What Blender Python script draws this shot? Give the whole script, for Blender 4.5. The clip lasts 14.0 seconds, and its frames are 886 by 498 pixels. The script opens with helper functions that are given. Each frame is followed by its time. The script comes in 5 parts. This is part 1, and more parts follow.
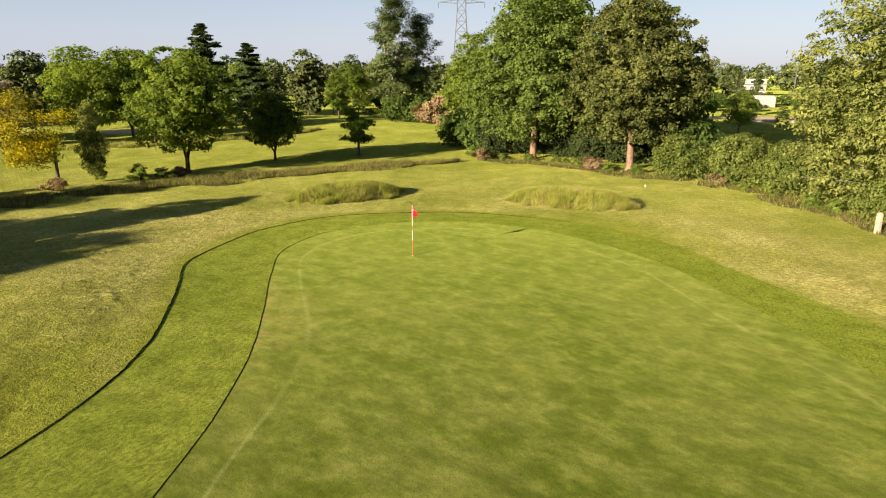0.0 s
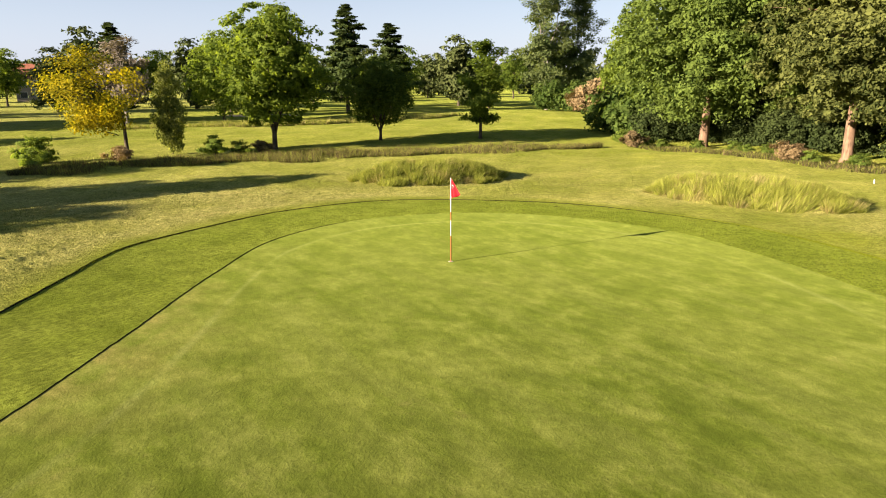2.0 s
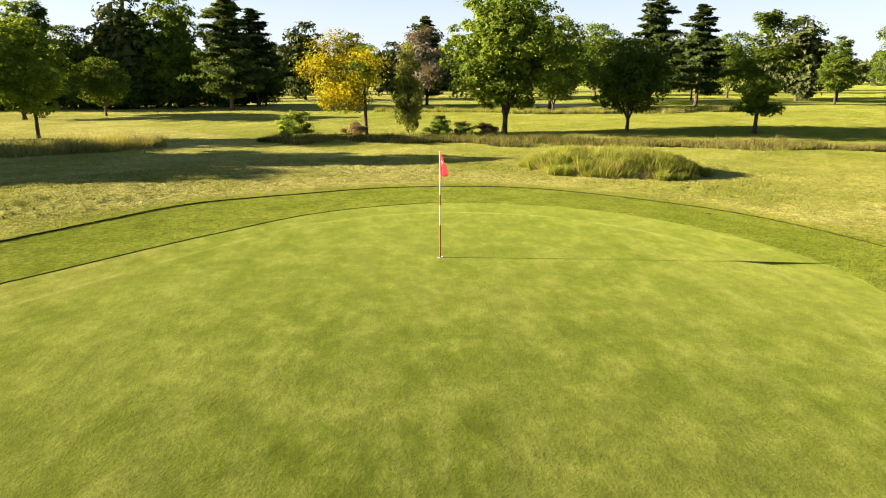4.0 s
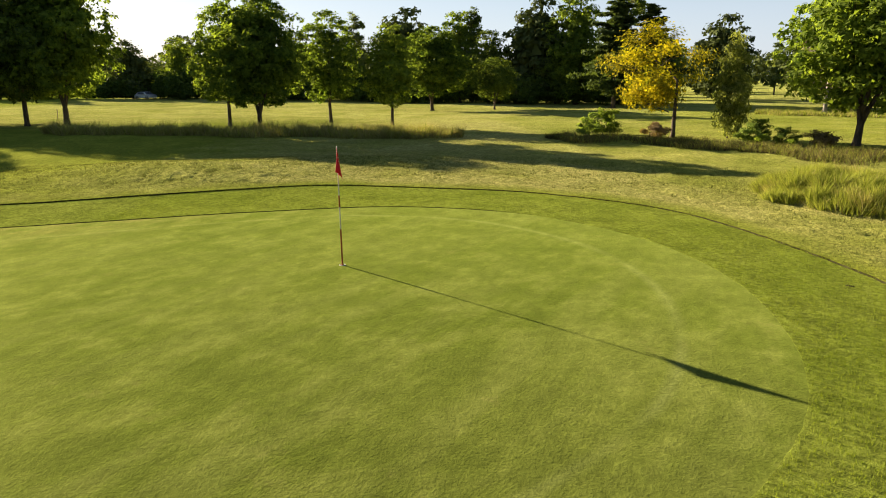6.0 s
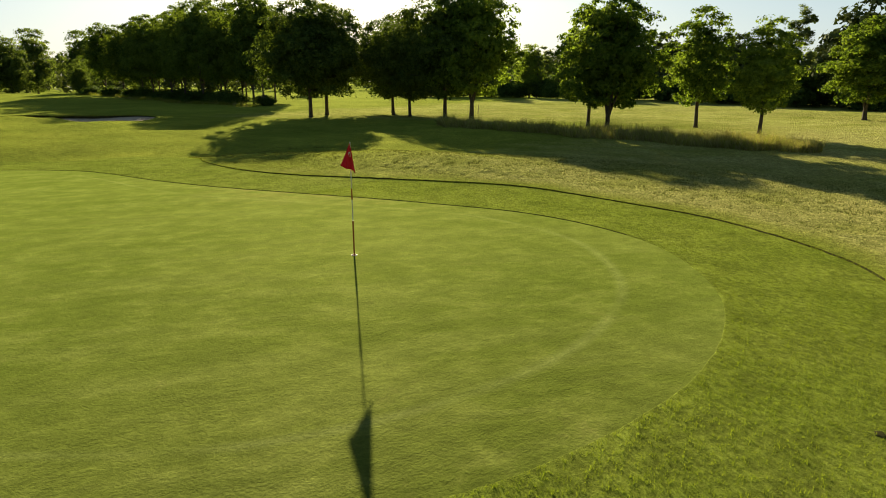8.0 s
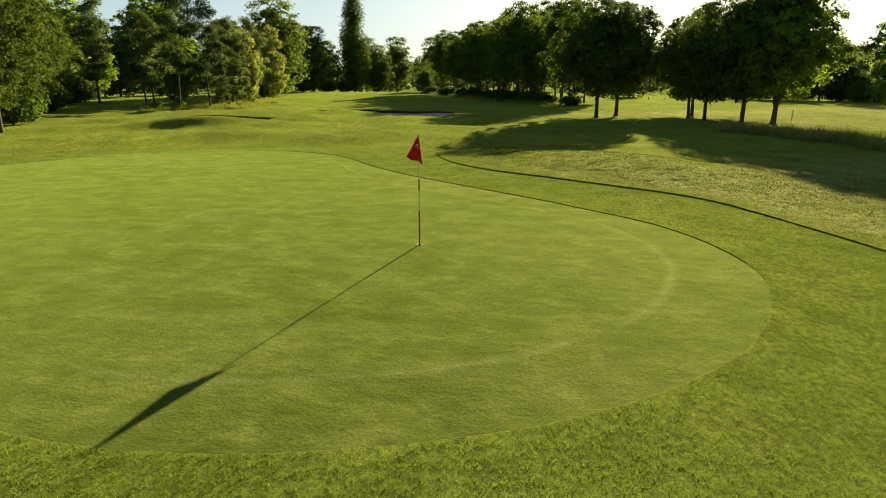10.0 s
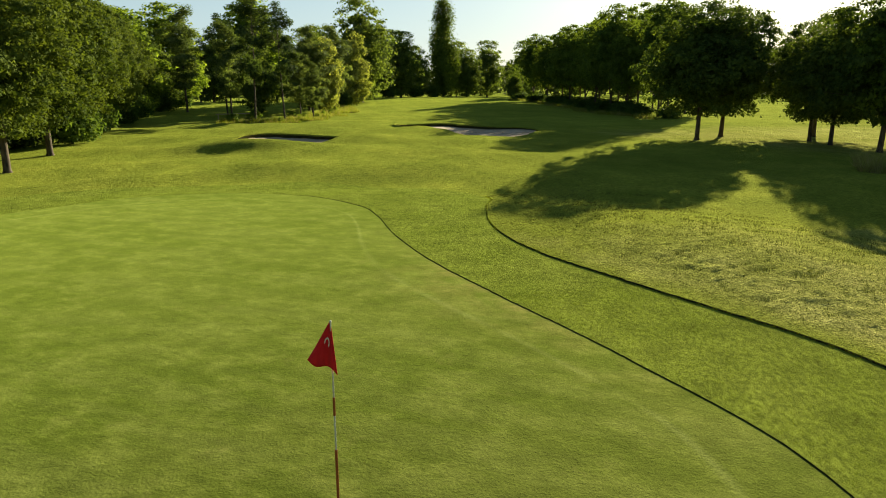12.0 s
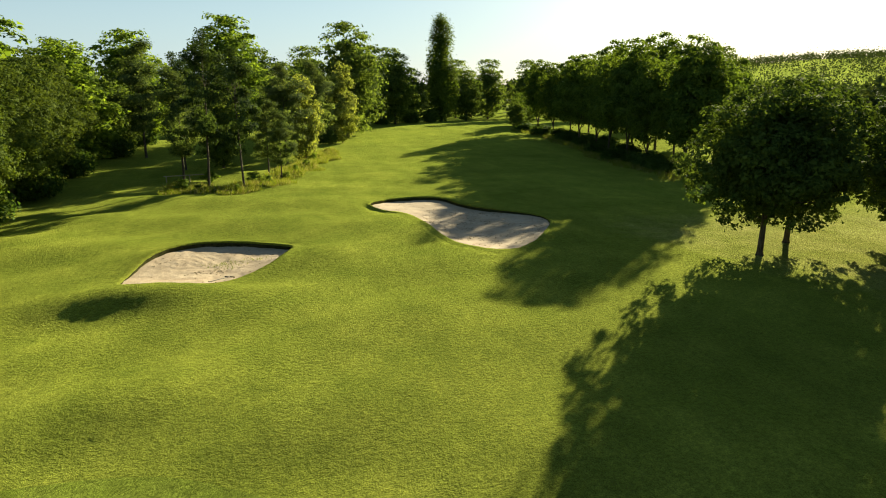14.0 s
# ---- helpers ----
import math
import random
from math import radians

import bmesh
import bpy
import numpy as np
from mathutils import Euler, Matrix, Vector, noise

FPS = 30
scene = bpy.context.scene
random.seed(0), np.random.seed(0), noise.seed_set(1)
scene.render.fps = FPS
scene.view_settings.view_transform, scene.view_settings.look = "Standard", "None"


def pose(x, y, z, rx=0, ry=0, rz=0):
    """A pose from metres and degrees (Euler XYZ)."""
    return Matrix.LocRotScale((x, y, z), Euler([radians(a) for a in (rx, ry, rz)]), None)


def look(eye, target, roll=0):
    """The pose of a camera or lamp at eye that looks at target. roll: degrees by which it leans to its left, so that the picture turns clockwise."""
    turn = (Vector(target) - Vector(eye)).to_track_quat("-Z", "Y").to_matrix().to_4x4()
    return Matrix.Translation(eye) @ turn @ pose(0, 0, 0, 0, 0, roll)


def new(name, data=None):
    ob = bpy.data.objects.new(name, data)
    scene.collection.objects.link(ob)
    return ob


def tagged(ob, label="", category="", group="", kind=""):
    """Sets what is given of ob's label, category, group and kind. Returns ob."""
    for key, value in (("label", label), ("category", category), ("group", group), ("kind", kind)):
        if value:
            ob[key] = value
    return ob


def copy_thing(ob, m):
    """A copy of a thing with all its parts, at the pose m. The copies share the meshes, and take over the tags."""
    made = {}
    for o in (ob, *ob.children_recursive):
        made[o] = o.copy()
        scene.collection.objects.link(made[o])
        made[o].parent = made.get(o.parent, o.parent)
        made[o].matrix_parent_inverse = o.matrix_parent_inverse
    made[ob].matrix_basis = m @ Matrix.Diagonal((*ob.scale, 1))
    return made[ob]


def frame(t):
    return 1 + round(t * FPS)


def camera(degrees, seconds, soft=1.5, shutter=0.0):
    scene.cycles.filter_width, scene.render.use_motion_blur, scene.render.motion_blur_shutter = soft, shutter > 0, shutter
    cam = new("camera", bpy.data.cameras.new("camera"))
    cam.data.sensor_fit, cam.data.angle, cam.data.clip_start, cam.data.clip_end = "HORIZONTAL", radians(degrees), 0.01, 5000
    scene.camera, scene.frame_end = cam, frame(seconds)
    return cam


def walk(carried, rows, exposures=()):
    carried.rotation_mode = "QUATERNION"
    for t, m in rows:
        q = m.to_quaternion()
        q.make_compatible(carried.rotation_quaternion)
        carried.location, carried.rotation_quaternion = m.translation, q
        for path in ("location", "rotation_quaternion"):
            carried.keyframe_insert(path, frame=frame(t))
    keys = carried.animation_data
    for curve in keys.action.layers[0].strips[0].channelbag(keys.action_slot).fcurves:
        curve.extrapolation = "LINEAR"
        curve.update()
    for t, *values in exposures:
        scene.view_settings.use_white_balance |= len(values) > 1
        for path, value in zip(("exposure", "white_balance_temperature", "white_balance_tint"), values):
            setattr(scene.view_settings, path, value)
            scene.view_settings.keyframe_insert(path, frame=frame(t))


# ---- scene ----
# the drone's way: seconds, place, yaw, pitch, roll
PATH = [
    (0.0, -0.40, -1.70, 7.68, -0.02, -15.40, -0.00),
    (0.5, 0.51, 2.86, 6.89, 3.50, -15.31, -0.06),
    (1.0, 1.01, 5.93, 5.95, 7.48, -15.16, -0.12),
    (1.5, 1.55, 7.70, 5.21, 11.41, -15.05, -0.17),
    (2.0, 2.44, 9.24, 4.73, 15.45, -15.00, -0.20),
    (2.2, 2.83, 9.85, 4.56, 17.55, -15.00, -0.18),
    (2.9, 4.56, 11.97, 4.07, 26.06, -15.03, -0.17),
    (3.6, 6.66, 14.32, 3.82, 38.06, -15.14, -0.18),
    (4.3, 8.34, 17.36, 3.69, 51.69, -15.22, -0.27),
    (4.5, 8.76, 18.36, 3.66, 55.64, -15.23, -0.34),
    (5.0, 9.56, 20.88, 3.58, 65.50, -15.23, -0.45),
    (5.5, 10.00, 23.45, 3.48, 75.45, -15.10, -0.44),
    (6.0, 10.06, 25.96, 3.44, 85.36, -15.00, -0.47),
    (6.5, 9.84, 28.26, 3.43, 95.27, -14.95, -0.36),
    (7.0, 9.24, 30.32, 3.39, 105.37, -14.80, -0.33),
    (7.5, 8.38, 32.09, 3.33, 115.48, -14.66, -0.26),
    (8.0, 7.38, 33.48, 3.34, 124.87, -14.59, -0.24),
    (8.5, 6.34, 34.59, 3.33, 133.33, -14.51, -0.15),
    (9.0, 5.31, 35.43, 3.30, 141.30, -14.44, -0.08),
    (9.2, 4.91, 35.68, 3.29, 144.31, -14.41, -0.06),
    (9.9, 3.74, 36.53, 3.20, 152.40, -14.41, 0.01),
    (10.6, 2.40, 36.69, 3.21, 158.83, -14.48, 0.07),
    (11.3, 0.98, 35.05, 3.67, 161.52, -14.47, 0.09),
    (11.5, 0.43, 34.05, 3.84, 161.67, -14.49, 0.04),
    (12.0, -0.83, 31.41, 4.66, 161.67, -14.37, 0.07),
    (12.5, -2.15, 28.35, 6.37, 161.65, -14.28, 0.13),
    (13.0, -3.51, 25.00, 8.11, 161.62, -14.21, 0.20),
    (13.5, -5.23, 21.21, 9.56, 161.69, -14.17, 0.32),
    (14.0, -7.24, 16.34, 10.97, 161.79, -14.11, 0.34),
]
cam = camera(69.4, 14.0, soft=1.05)
walk(cam, [(t, pose(x, y, z, 90 + pitch, 0, yaw) @ pose(0, 0, 0, 0, 0, roll)) for t, x, y, z, yaw, pitch, roll in PATH],
     exposures=[(0.0, 1.93, 6480, 20), (2.0, 2.20, 6420, 20), (4.6, 2.50, 6550, 17), (6.0, 2.14, 6500, 15), (7.3, 1.88, 6530, 8), (9.0, 1.80, 6450, 3), (11.5, 1.96, 6400, 1), (12.5, 1.76, 6350, -1), (14.0, 1.92, 6250, -2)])

# ---- daylight: a low evening sun and a clear, slightly hazy sky ----
SUN_WAY = Vector((-0.726, -0.688, 0.0)).normalized()
SUN_HIGH = radians(15.7)
world = bpy.data.worlds.new("world")
scene.world = world
world.use_nodes = True
wn = world.node_tree.nodes
sky = wn.new("ShaderNodeTexSky")
sky.sky_type, sky.sun_disc = "NISHITA", False
sky.sun_elevation = SUN_HIGH
sky.sun_rotation = math.atan2(SUN_WAY.x, SUN_WAY.y)
sky.air_density, sky.dust_density, sky.ozone_density, sky.altitude = 1.0, 0.6, 1.2, 50
wn["Background"].inputs["Strength"].default_value = 0.028
# haze whitens the sky evenly towards the horizon all round
geo = wn.new("ShaderNodeTexCoord")
sep = wn.new("ShaderNodeSeparateXYZ")
low = wn.new("ShaderNodeMapRange")
low.inputs["From Min"].default_value, low.inputs["From Max"].default_value = 0.0, 0.31
low.inputs["To Min"].default_value, low.inputs["To Max"].default_value = 0.62, 0.04
low.interpolation_type = "SMOOTHSTEP"
haze = wn.new("ShaderNodeMix")
haze.data_type = "RGBA"
haze.inputs[7].default_value = (6.2, 7.4, 8.9, 1)
wl = world.node_tree.links
wl.new(geo.outputs["Generated"], sep.inputs[0])
wl.new(sep.outputs["Z"], low.inputs["Value"])
wl.new(low.outputs[0], haze.inputs[0])
wl.new(sky.outputs[0], haze.inputs[6])
wl.new(haze.outputs[2], wn["Background"].inputs["Color"])

sun_data = bpy.data.lights.new("sun", "SUN")
sun_data.energy, sun_data.angle, sun_data.color = 5.0, radians(0.53), (1.0, 0.83, 0.58)
sun = new("sun", sun_data)
sun.matrix_world = look((0, 0, 60), Vector((0, 0, 60)) - (SUN_WAY * math.cos(SUN_HIGH) + Vector((0, 0, math.sin(SUN_HIGH)))))


# ---- materials ----
def nodes_of(name, rough=0.8, spec=0.2):
    m = bpy.data.materials.new(name)
    m.use_nodes = True
    b = m.node_tree.nodes["Principled BSDF"]
    b.inputs["Roughness"].default_value = rough
    b.inputs["Specular IOR Level"].default_value = spec
    return m, m.node_tree, b


def nap(tree, b, weight, shine):
    """Short grass: a soft sheen seen along the blades, and their broad yellow-green gloss towards the sun."""
    b.inputs["Diffuse Roughness"].default_value = 0.2
    b.inputs["Sheen Weight"].default_value = weight
    b.inputs["Sheen Roughness"].default_value = 0.55
    b.inputs["Sheen Tint"].default_value = (0.64, 0.84, 0.13, 1)
    gloss = tree.nodes.new("ShaderNodeBsdfGlossy")
    gloss.inputs["Color"].default_value, gloss.inputs["Roughness"].default_value = (0.70, 0.74, 0.26, 1), 0.72
    both = tree.nodes.new("ShaderNodeMixShader")
    both.inputs[0].default_value = shine
    tree.links.new(b.outputs[0], both.inputs[1])
    tree.links.new(gloss.outputs[0], both.inputs[2])
    tree.links.new(both.outputs[0], tree.nodes["Material Output"].inputs["Surface"])
    return gloss


def nd(tree, kind, **sets):
    n = tree.nodes.new(kind)
    for k, v in sets.items():
        if k in n.inputs:
            n.inputs[k].default_value = v
    return n


def noise_of(tree, vec, scale, detail=4.0, rough=0.55):
    n = nd(tree, "ShaderNodeTexNoise", Scale=scale, Detail=detail, Roughness=rough)
    if vec is not None:
        tree.links.new(vec, n.inputs["Vector"])
    return n.outputs["Fac"]


def ramp_of(tree, fac, *stops):
    r = tree.nodes.new("ShaderNodeValToRGB")
    e = r.color_ramp.elements
    while len(e) < len(stops):
        e.new(0.5)
    for el, (p, c) in zip(e, stops):
        el.position, el.color = p, (*c, 1) if len(c) == 3 else (c[0], c[0], c[0], 1)
    tree.links.new(fac, r.inputs["Fac"])
    return r.outputs["Color"]


def mix_of(tree, fac, a, b, blend="MIX"):
    n = tree.nodes.new("ShaderNodeMix")
    n.data_type, n.blend_type = "RGBA", blend
    for sock, v in ((n.inputs[0], fac), (n.inputs[6], a), (n.inputs[7], b)):
        if isinstance(v, (int, float)):
            sock.default_value = v
        elif isinstance(v, tuple):
            sock.default_value = (*v, 1)
        else:
            tree.links.new(v, sock)
    return n.outputs[2]


def math_of(tree, op, a, b=None, c=None):
    n = tree.nodes.new("ShaderNodeMath")
    n.operation = op
    for i, v in enumerate((a, b, c)):
        if v is None:
            continue
        if isinstance(v, (int, float)):
            n.inputs[i].default_value = v
        else:
            tree.links.new(v, n.inputs[i])
    return n.outputs[0]


def coords(tree, scale=(1, 1, 1), turn=0.0):
    g = tree.nodes.new("ShaderNodeNewGeometry")
    if scale == (1, 1, 1) and not turn:
        return g.outputs["Position"]
    turned, m = tree.nodes.new("ShaderNodeMapping"), tree.nodes.new("ShaderNodeMapping")
    turned.inputs["Rotation"].default_value = (0, 0, radians(turn))
    m.inputs["Scale"].default_value = scale
    tree.links.new(g.outputs["Position"], turned.inputs["Vector"])
    tree.links.new(turned.outputs[0], m.inputs["Vector"])
    return m.outputs[0]


def attr_of(tree, name):
    a = tree.nodes.new("ShaderNodeAttribute")
    a.attribute_name = name
    return a.outputs["Fac"]


def bump_of(tree, bsdf, height, strength, dist, gloss=None):
    b = nd(tree, "ShaderNodeBump", Strength=strength, Distance=dist)
    tree.links.new(height, b.inputs["Height"])
    tree.links.new(b.outputs[0], bsdf.inputs["Normal"])
    if gloss:
        tree.links.new(b.outputs[0], gloss.inputs["Normal"])


def leaf_material(name, dark, light, see=0.35, scale=0.35, glow=(1.65, 1.6, 0.6)):
    """Leaves: each one a little different, with some light coming through."""
    m = bpy.data.materials.new(name)
    m.use_nodes = True
    t = m.node_tree
    b = t.nodes["Principled BSDF"]
    b.inputs["Roughness"].default_value, b.inputs["Specular IOR Level"].default_value = 0.80, 0.02
    g = t.nodes.new("ShaderNodeNewGeometry")
    o = t.nodes.new("ShaderNodeObjectInfo")
    big = noise_of(t, coords(t), scale, 2.0)
    f = math_of(t, "MULTIPLY_ADD", g.outputs["Random Per Island"], 0.55, math_of(t, "MULTIPLY_ADD", big, 0.9, -0.2))
    f = math_of(t, "ADD", f, math_of(t, "MULTIPLY_ADD", o.outputs["Random"], 0.24, -0.12))
    col = ramp_of(t, f, (0.12, dark), (0.85, light))
    t.links.new(col, b.inputs["Base Color"])
    tr = t.nodes.new("ShaderNodeBsdfTranslucent")
    bright = mix_of(t, 1.0, col, glow, "MULTIPLY")
    t.links.new(bright, tr.inputs["Color"])
    mx = nd(t, "ShaderNodeMixShader")
    mx.inputs[0].default_value = see
    t.links.new(b.outputs[0], mx.inputs[1])
    t.links.new(tr.outputs[0], mx.inputs[2])
    t.links.new(mx.outputs[0], t.nodes["Material Output"].inputs["Surface"])
    return m


def bark_material(name, dark, light):
    m, t, b = nodes_of(name, 0.9, 0.1)
    v = coords(t, (1, 1, 0.25))
    n = noise_of(t, v, 9.0, 6.0)
    t.links.new(ramp_of(t, n, (0.3, dark), (0.7, light)), b.inputs["Base Color"])
    bump_of(t, b, n, 0.8, 0.03)
    return m


def plain_material(name, col, rough=0.7, wear=0.12, scale=3.0, metal=0.0):
    m, t, b = nodes_of(name, rough, 0.3)
    n = noise_of(t, coords(t), scale, 5.0)
    lo, hi = tuple(c * (1 - wear) for c in col), tuple(min(1, c * (1 + wear)) for c in col)
    t.links.new(ramp_of(t, n, (0.3, lo), (0.7, hi)), b.inputs["Base Color"])
    b.inputs["Metallic"].default_value = metal
    return m


# turf of the putting green: fine, blotched, with faint mowing bands and one lighter mowing ring
GREEN_M, t, b = nodes_of("putting_green_turf", 0.95, 0.0)
gloss = nap(t, b, 0.15, 0.010)
p = coords(t)
# the mower's streaks run to the north-west; turn -52 lays the long axis along them
blot = noise_of(t, coords(t, (1.0, 0.68, 1), -52), 1.6, 5.0, 0.62)
patch = noise_of(t, p, 0.20, 3.0)
mid = noise_of(t, coords(t, (1.0, 0.65, 1), -52), 5.5, 4.0, 0.65)
streak = noise_of(t, coords(t, (1.0, 0.16, 1), -52), 1.3, 4.0, 0.6)
fine = noise_of(t, p, 26.0, 4.0, 0.7)
edge = attr_of(t, "edge")
col = ramp_of(t, blot, (0.36, (0.038, 0.061, 0.005)), (0.50, (0.058, 0.081, 0.009)), (0.64, (0.094, 0.110, 0.022)))
col = mix_of(t, ramp_of(t, patch, (0.42, (0.0,)), (0.60, (0.55,))), col, (0.103, 0.119, 0.024))
col = mix_of(t, ramp_of(t, streak, (0.46, (0.0,)), (0.62, (0.38,))), col, (0.122, 0.135, 0.036))
ring = math_of(t, "SUBTRACT", 1.0, math_of(t, "MULTIPLY", math_of(t, "ABSOLUTE", math_of(t, "SUBTRACT", edge, 1.55)), 6.5))
ring = math_of(t, "MULTIPLY", math_of(t, "MAXIMUM", ring, 0.0), ramp_of(t, noise_of(t, p, 0.35, 2.0), (0.36, (0.10,)), (0.56, (0.62,))))
col = mix_of(t, ring, col, (0.168, 0.186, 0.063))
dry = math_of(t, "MULTIPLY", attr_of(t, "worn"), ramp_of(t, noise_of(t, p, 1.1, 4.0), (0.38, (0.0,)), (0.60, (1.0,))))
col = mix_of(t, dry, col, (0.178, 0.140, 0.053))
col = mix_of(t, ramp_of(t, noise_of(t, p, 0.9, 6.0, 0.75), (0.60, (0.0,)), (0.70, (0.40,))), col, (0.139, 0.122, 0.044))
col = mix_of(t, 1.0, col, ramp_of(t, blot, (0.34, (0.74,)), (0.66, (1.16,))), "MULTIPLY")
col = mix_of(t, 1.0, col, ramp_of(t, mid, (0.36, (0.78,)), (0.64, (1.14,))), "MULTIPLY")
col = mix_of(t, 1.0, col, ramp_of(t, fine, (0.36, (0.76,)), (0.64, (1.14,))), "MULTIPLY")
t.links.new(col, b.inputs["Base Color"])
bump_of(t, b, math_of(t, "ADD", fine, math_of(t, "MULTIPLY", mid, 1.2)), 0.5, 0.020, gloss)

# turf of the collar round the green: longer and deeper green
COLLAR_M, t, b = nodes_of("collar_turf", 0.95, 0.0)
gloss = nap(t, b, 0.14, 0.012)
p = coords(t)
n1, n2, n3 = noise_of(t, p, 0.5, 4.0), noise_of(t, coords(t, (1.0, 0.6, 1), 30), 12.0, 6.0, 0.75), noise_of(t, p, 48.0, 3.0, 0.7)
col = ramp_of(t, n1, (0.32, (0.164, 0.217, 0.022)), (0.68, (0.232, 0.284, 0.040)))
# hollows between tufts are darkened here, their shade laid into the colour
col = mix_of(t, 1.0, col, ramp_of(t, n2, (0.37, (0.42,)), (0.63, (1.18,))), "MULTIPLY")
col = mix_of(t, 1.0, col, ramp_of(t, noise_of(t, p, 1.4, 5.0, 0.65), (0.36, (0.70,)), (0.58, (1.10,))), "MULTIPLY")
col = mix_of(t, ramp_of(t, noise_of(t, p, 0.8, 5.0, 0.7), (0.68, (0.0,)), (0.78, (0.35,))), col, (0.080, 0.083, 0.045))
t.links.new(col, b.inputs["Base Color"])
bump_of(t, b, math_of(t, "ADD", n2, math_of(t, "MULTIPLY", n3, 0.5)), 1.0, 0.10, gloss)

# turf all round: green fairway that dries to straw in the rough
TURF_M, t, b = nodes_of("rough_and_fairway_turf", 0.95, 0.0)
gloss = nap(t, b, 0.27, 0.014)
p = coords(t)
fair = attr_of(t, "fairway")
n1, n2, n3 = noise_of(t, p, 0.22, 4.0), noise_of(t, p, 5.0, 5.0, 0.7), noise_of(t, p, 18.0, 3.0, 0.7)
stripes = noise_of(t, coords(t, (1.0, 0.06, 1), 4), 0.55, 3.0)
green_c = ramp_of(t, n1, (0.30, (0.162, 0.191, 0.018)), (0.70, (0.280, 0.290, 0.038)))
straw_c = ramp_of(t, n1, (0.28, (0.339, 0.329, 0.068)), (0.52, (0.484, 0.434, 0.155)), (0.75, (0.572, 0.484, 0.188)))
mixf = math_of(t, "ADD", fair, math_of(t, "MULTIPLY_ADD", noise_of(t, p, 0.6, 4.0), 0.6, -0.26))
col = mix_of(t, ramp_of(t, mixf, (0.25, (0.0,)), (0.75, (1.0,))), straw_c, green_c)
col = mix_of(t, 0.5, col, ramp_of(t, stripes, (0.3, (0.35,)), (0.7, (0.62,))), "OVERLAY")
col = mix_of(t, 1.0, col, ramp_of(t, noise_of(t, p, 0.055, 3.0), (0.36, (0.74,)), (0.62, (1.08,))), "MULTIPLY")
# n2 and n3 darken the low spots: shade between tufts painted in
col = mix_of(t, math_of(t, "MULTIPLY_ADD", fair, -0.20, 1.0), col, ramp_of(t, n2, (0.39, (0.54,)), (0.61, (1.14,))), "MULTIPLY")
col = mix_of(t, 1.0, col, ramp_of(t, noise_of(t, coords(t, (1.0, 0.7, 1), 40), 1.1, 5.0, 0.65), (0.36, (0.84,)), (0.60, (1.10,))), "MULTIPLY")
col = mix_of(t, math_of(t, "MULTIPLY_ADD", fair, -0.30, 1.0), col, ramp_of(t, n3, (0.43, (0.42,)), (0.58, (1.13,))), "MULTIPLY")
t.links.new(col, b.inputs["Base Color"])
soft = math_of(t, "MULTIPLY_ADD", fair, -0.15, 1.0)
bump_of(t, b, math_of(t, "MULTIPLY", math_of(t, "ADD", n2, math_of(t, "MULTIPLY", n3, 0.4)), soft), 1.0, 0.21, gloss)

# bare earth on the cut faces of the turf, darkened to hold their shade too
SOIL_SHADE_M = plain_material("cut_turf_edge", (0.036, 0.036, 0.014), 0.95, 0.6, 7.0)
SOIL_SHADE_M.node_tree.nodes["Principled BSDF"].inputs["Specular IOR Level"].default_value = 0.0

SAND_M, t, b = nodes_of("bunker_sand", 0.95, 0.1)
p = coords(t)
n1, n2 = noise_of(t, p, 0.8, 5.0), noise_of(t, p, 7.0, 6.0, 0.7)
col = ramp_of(t, n1, (0.3, (0.35, 0.27, 0.18)), (0.7, (0.46, 0.37, 0.26)))
leafy = math_of(t, "MULTIPLY", ramp_of(t, n2, (0.60, (0.0,)), (0.66, (0.8,))), ramp_of(t, noise_of(t, p, 0.35, 2.0), (0.45, (0.0,)), (0.6, (1.0,))))
col = mix_of(t, leafy, col, (0.16, 0.13, 0.08))
t.links.new(col, b.inputs["Base Color"])
bump_of(t, b, math_of(t, "ADD", n1, math_of(t, "MULTIPLY", n2, 0.4)), 0.8, 0.08)

LEAF_MAPLE = leaf_material("maple_leaves", (0.042, 0.078, 0.013), (0.165, 0.225, 0.038), 0.52)
LEAF_DARK = leaf_material("dark_leaves", (0.037, 0.066, 0.013), (0.120, 0.164, 0.030), 0.42)
LEAF_SHADE = leaf_material("shade_tree_leaves", (0.030, 0.054, 0.013), (0.100, 0.136, 0.029), 0.31)
# undergrowth leaves made extra dark: shade under the trees put into the colour
LEAF_DEEP_SHADE = leaf_material("shade_darkened_leaves", (0.016, 0.028, 0.010), (0.050, 0.070, 0.022), 0.2)
LEAF_WOOD = leaf_material("woodland_leaves", (0.034, 0.063, 0.016), (0.130, 0.172, 0.044), 0.47)
LEAF_GROVE = leaf_material("grove_leaves", (0.029, 0.052, 0.011), (0.120, 0.154, 0.030), 0.26)
LEAF_CHEST = leaf_material("broad_leaves", (0.020, 0.042, 0.010), (0.116, 0.166, 0.035), 0.34)
LEAF_LIGHT = leaf_material("pale_leaves", (0.040, 0.070, 0.013), (0.275, 0.300, 0.090), 0.46)
LEAF_YELLOW = leaf_material("yellow_leaves", (0.070, 0.095, 0.010), (0.400, 0.330, 0.016), 0.48, 0.6)
LEAF_PINE = leaf_material("pine_needles", (0.023, 0.042, 0.015), (0.080, 0.114, 0.037), 0.25)
LEAF_GREY = leaf_material("dry_grey_twigs", (0.110, 0.096, 0.078), (0.270, 0.240, 0.200), 0.2)
LEAF_WILLOW = leaf_material("grey_green_leaves", (0.048, 0.077, 0.025), (0.145, 0.182, 0.073), 0.42)
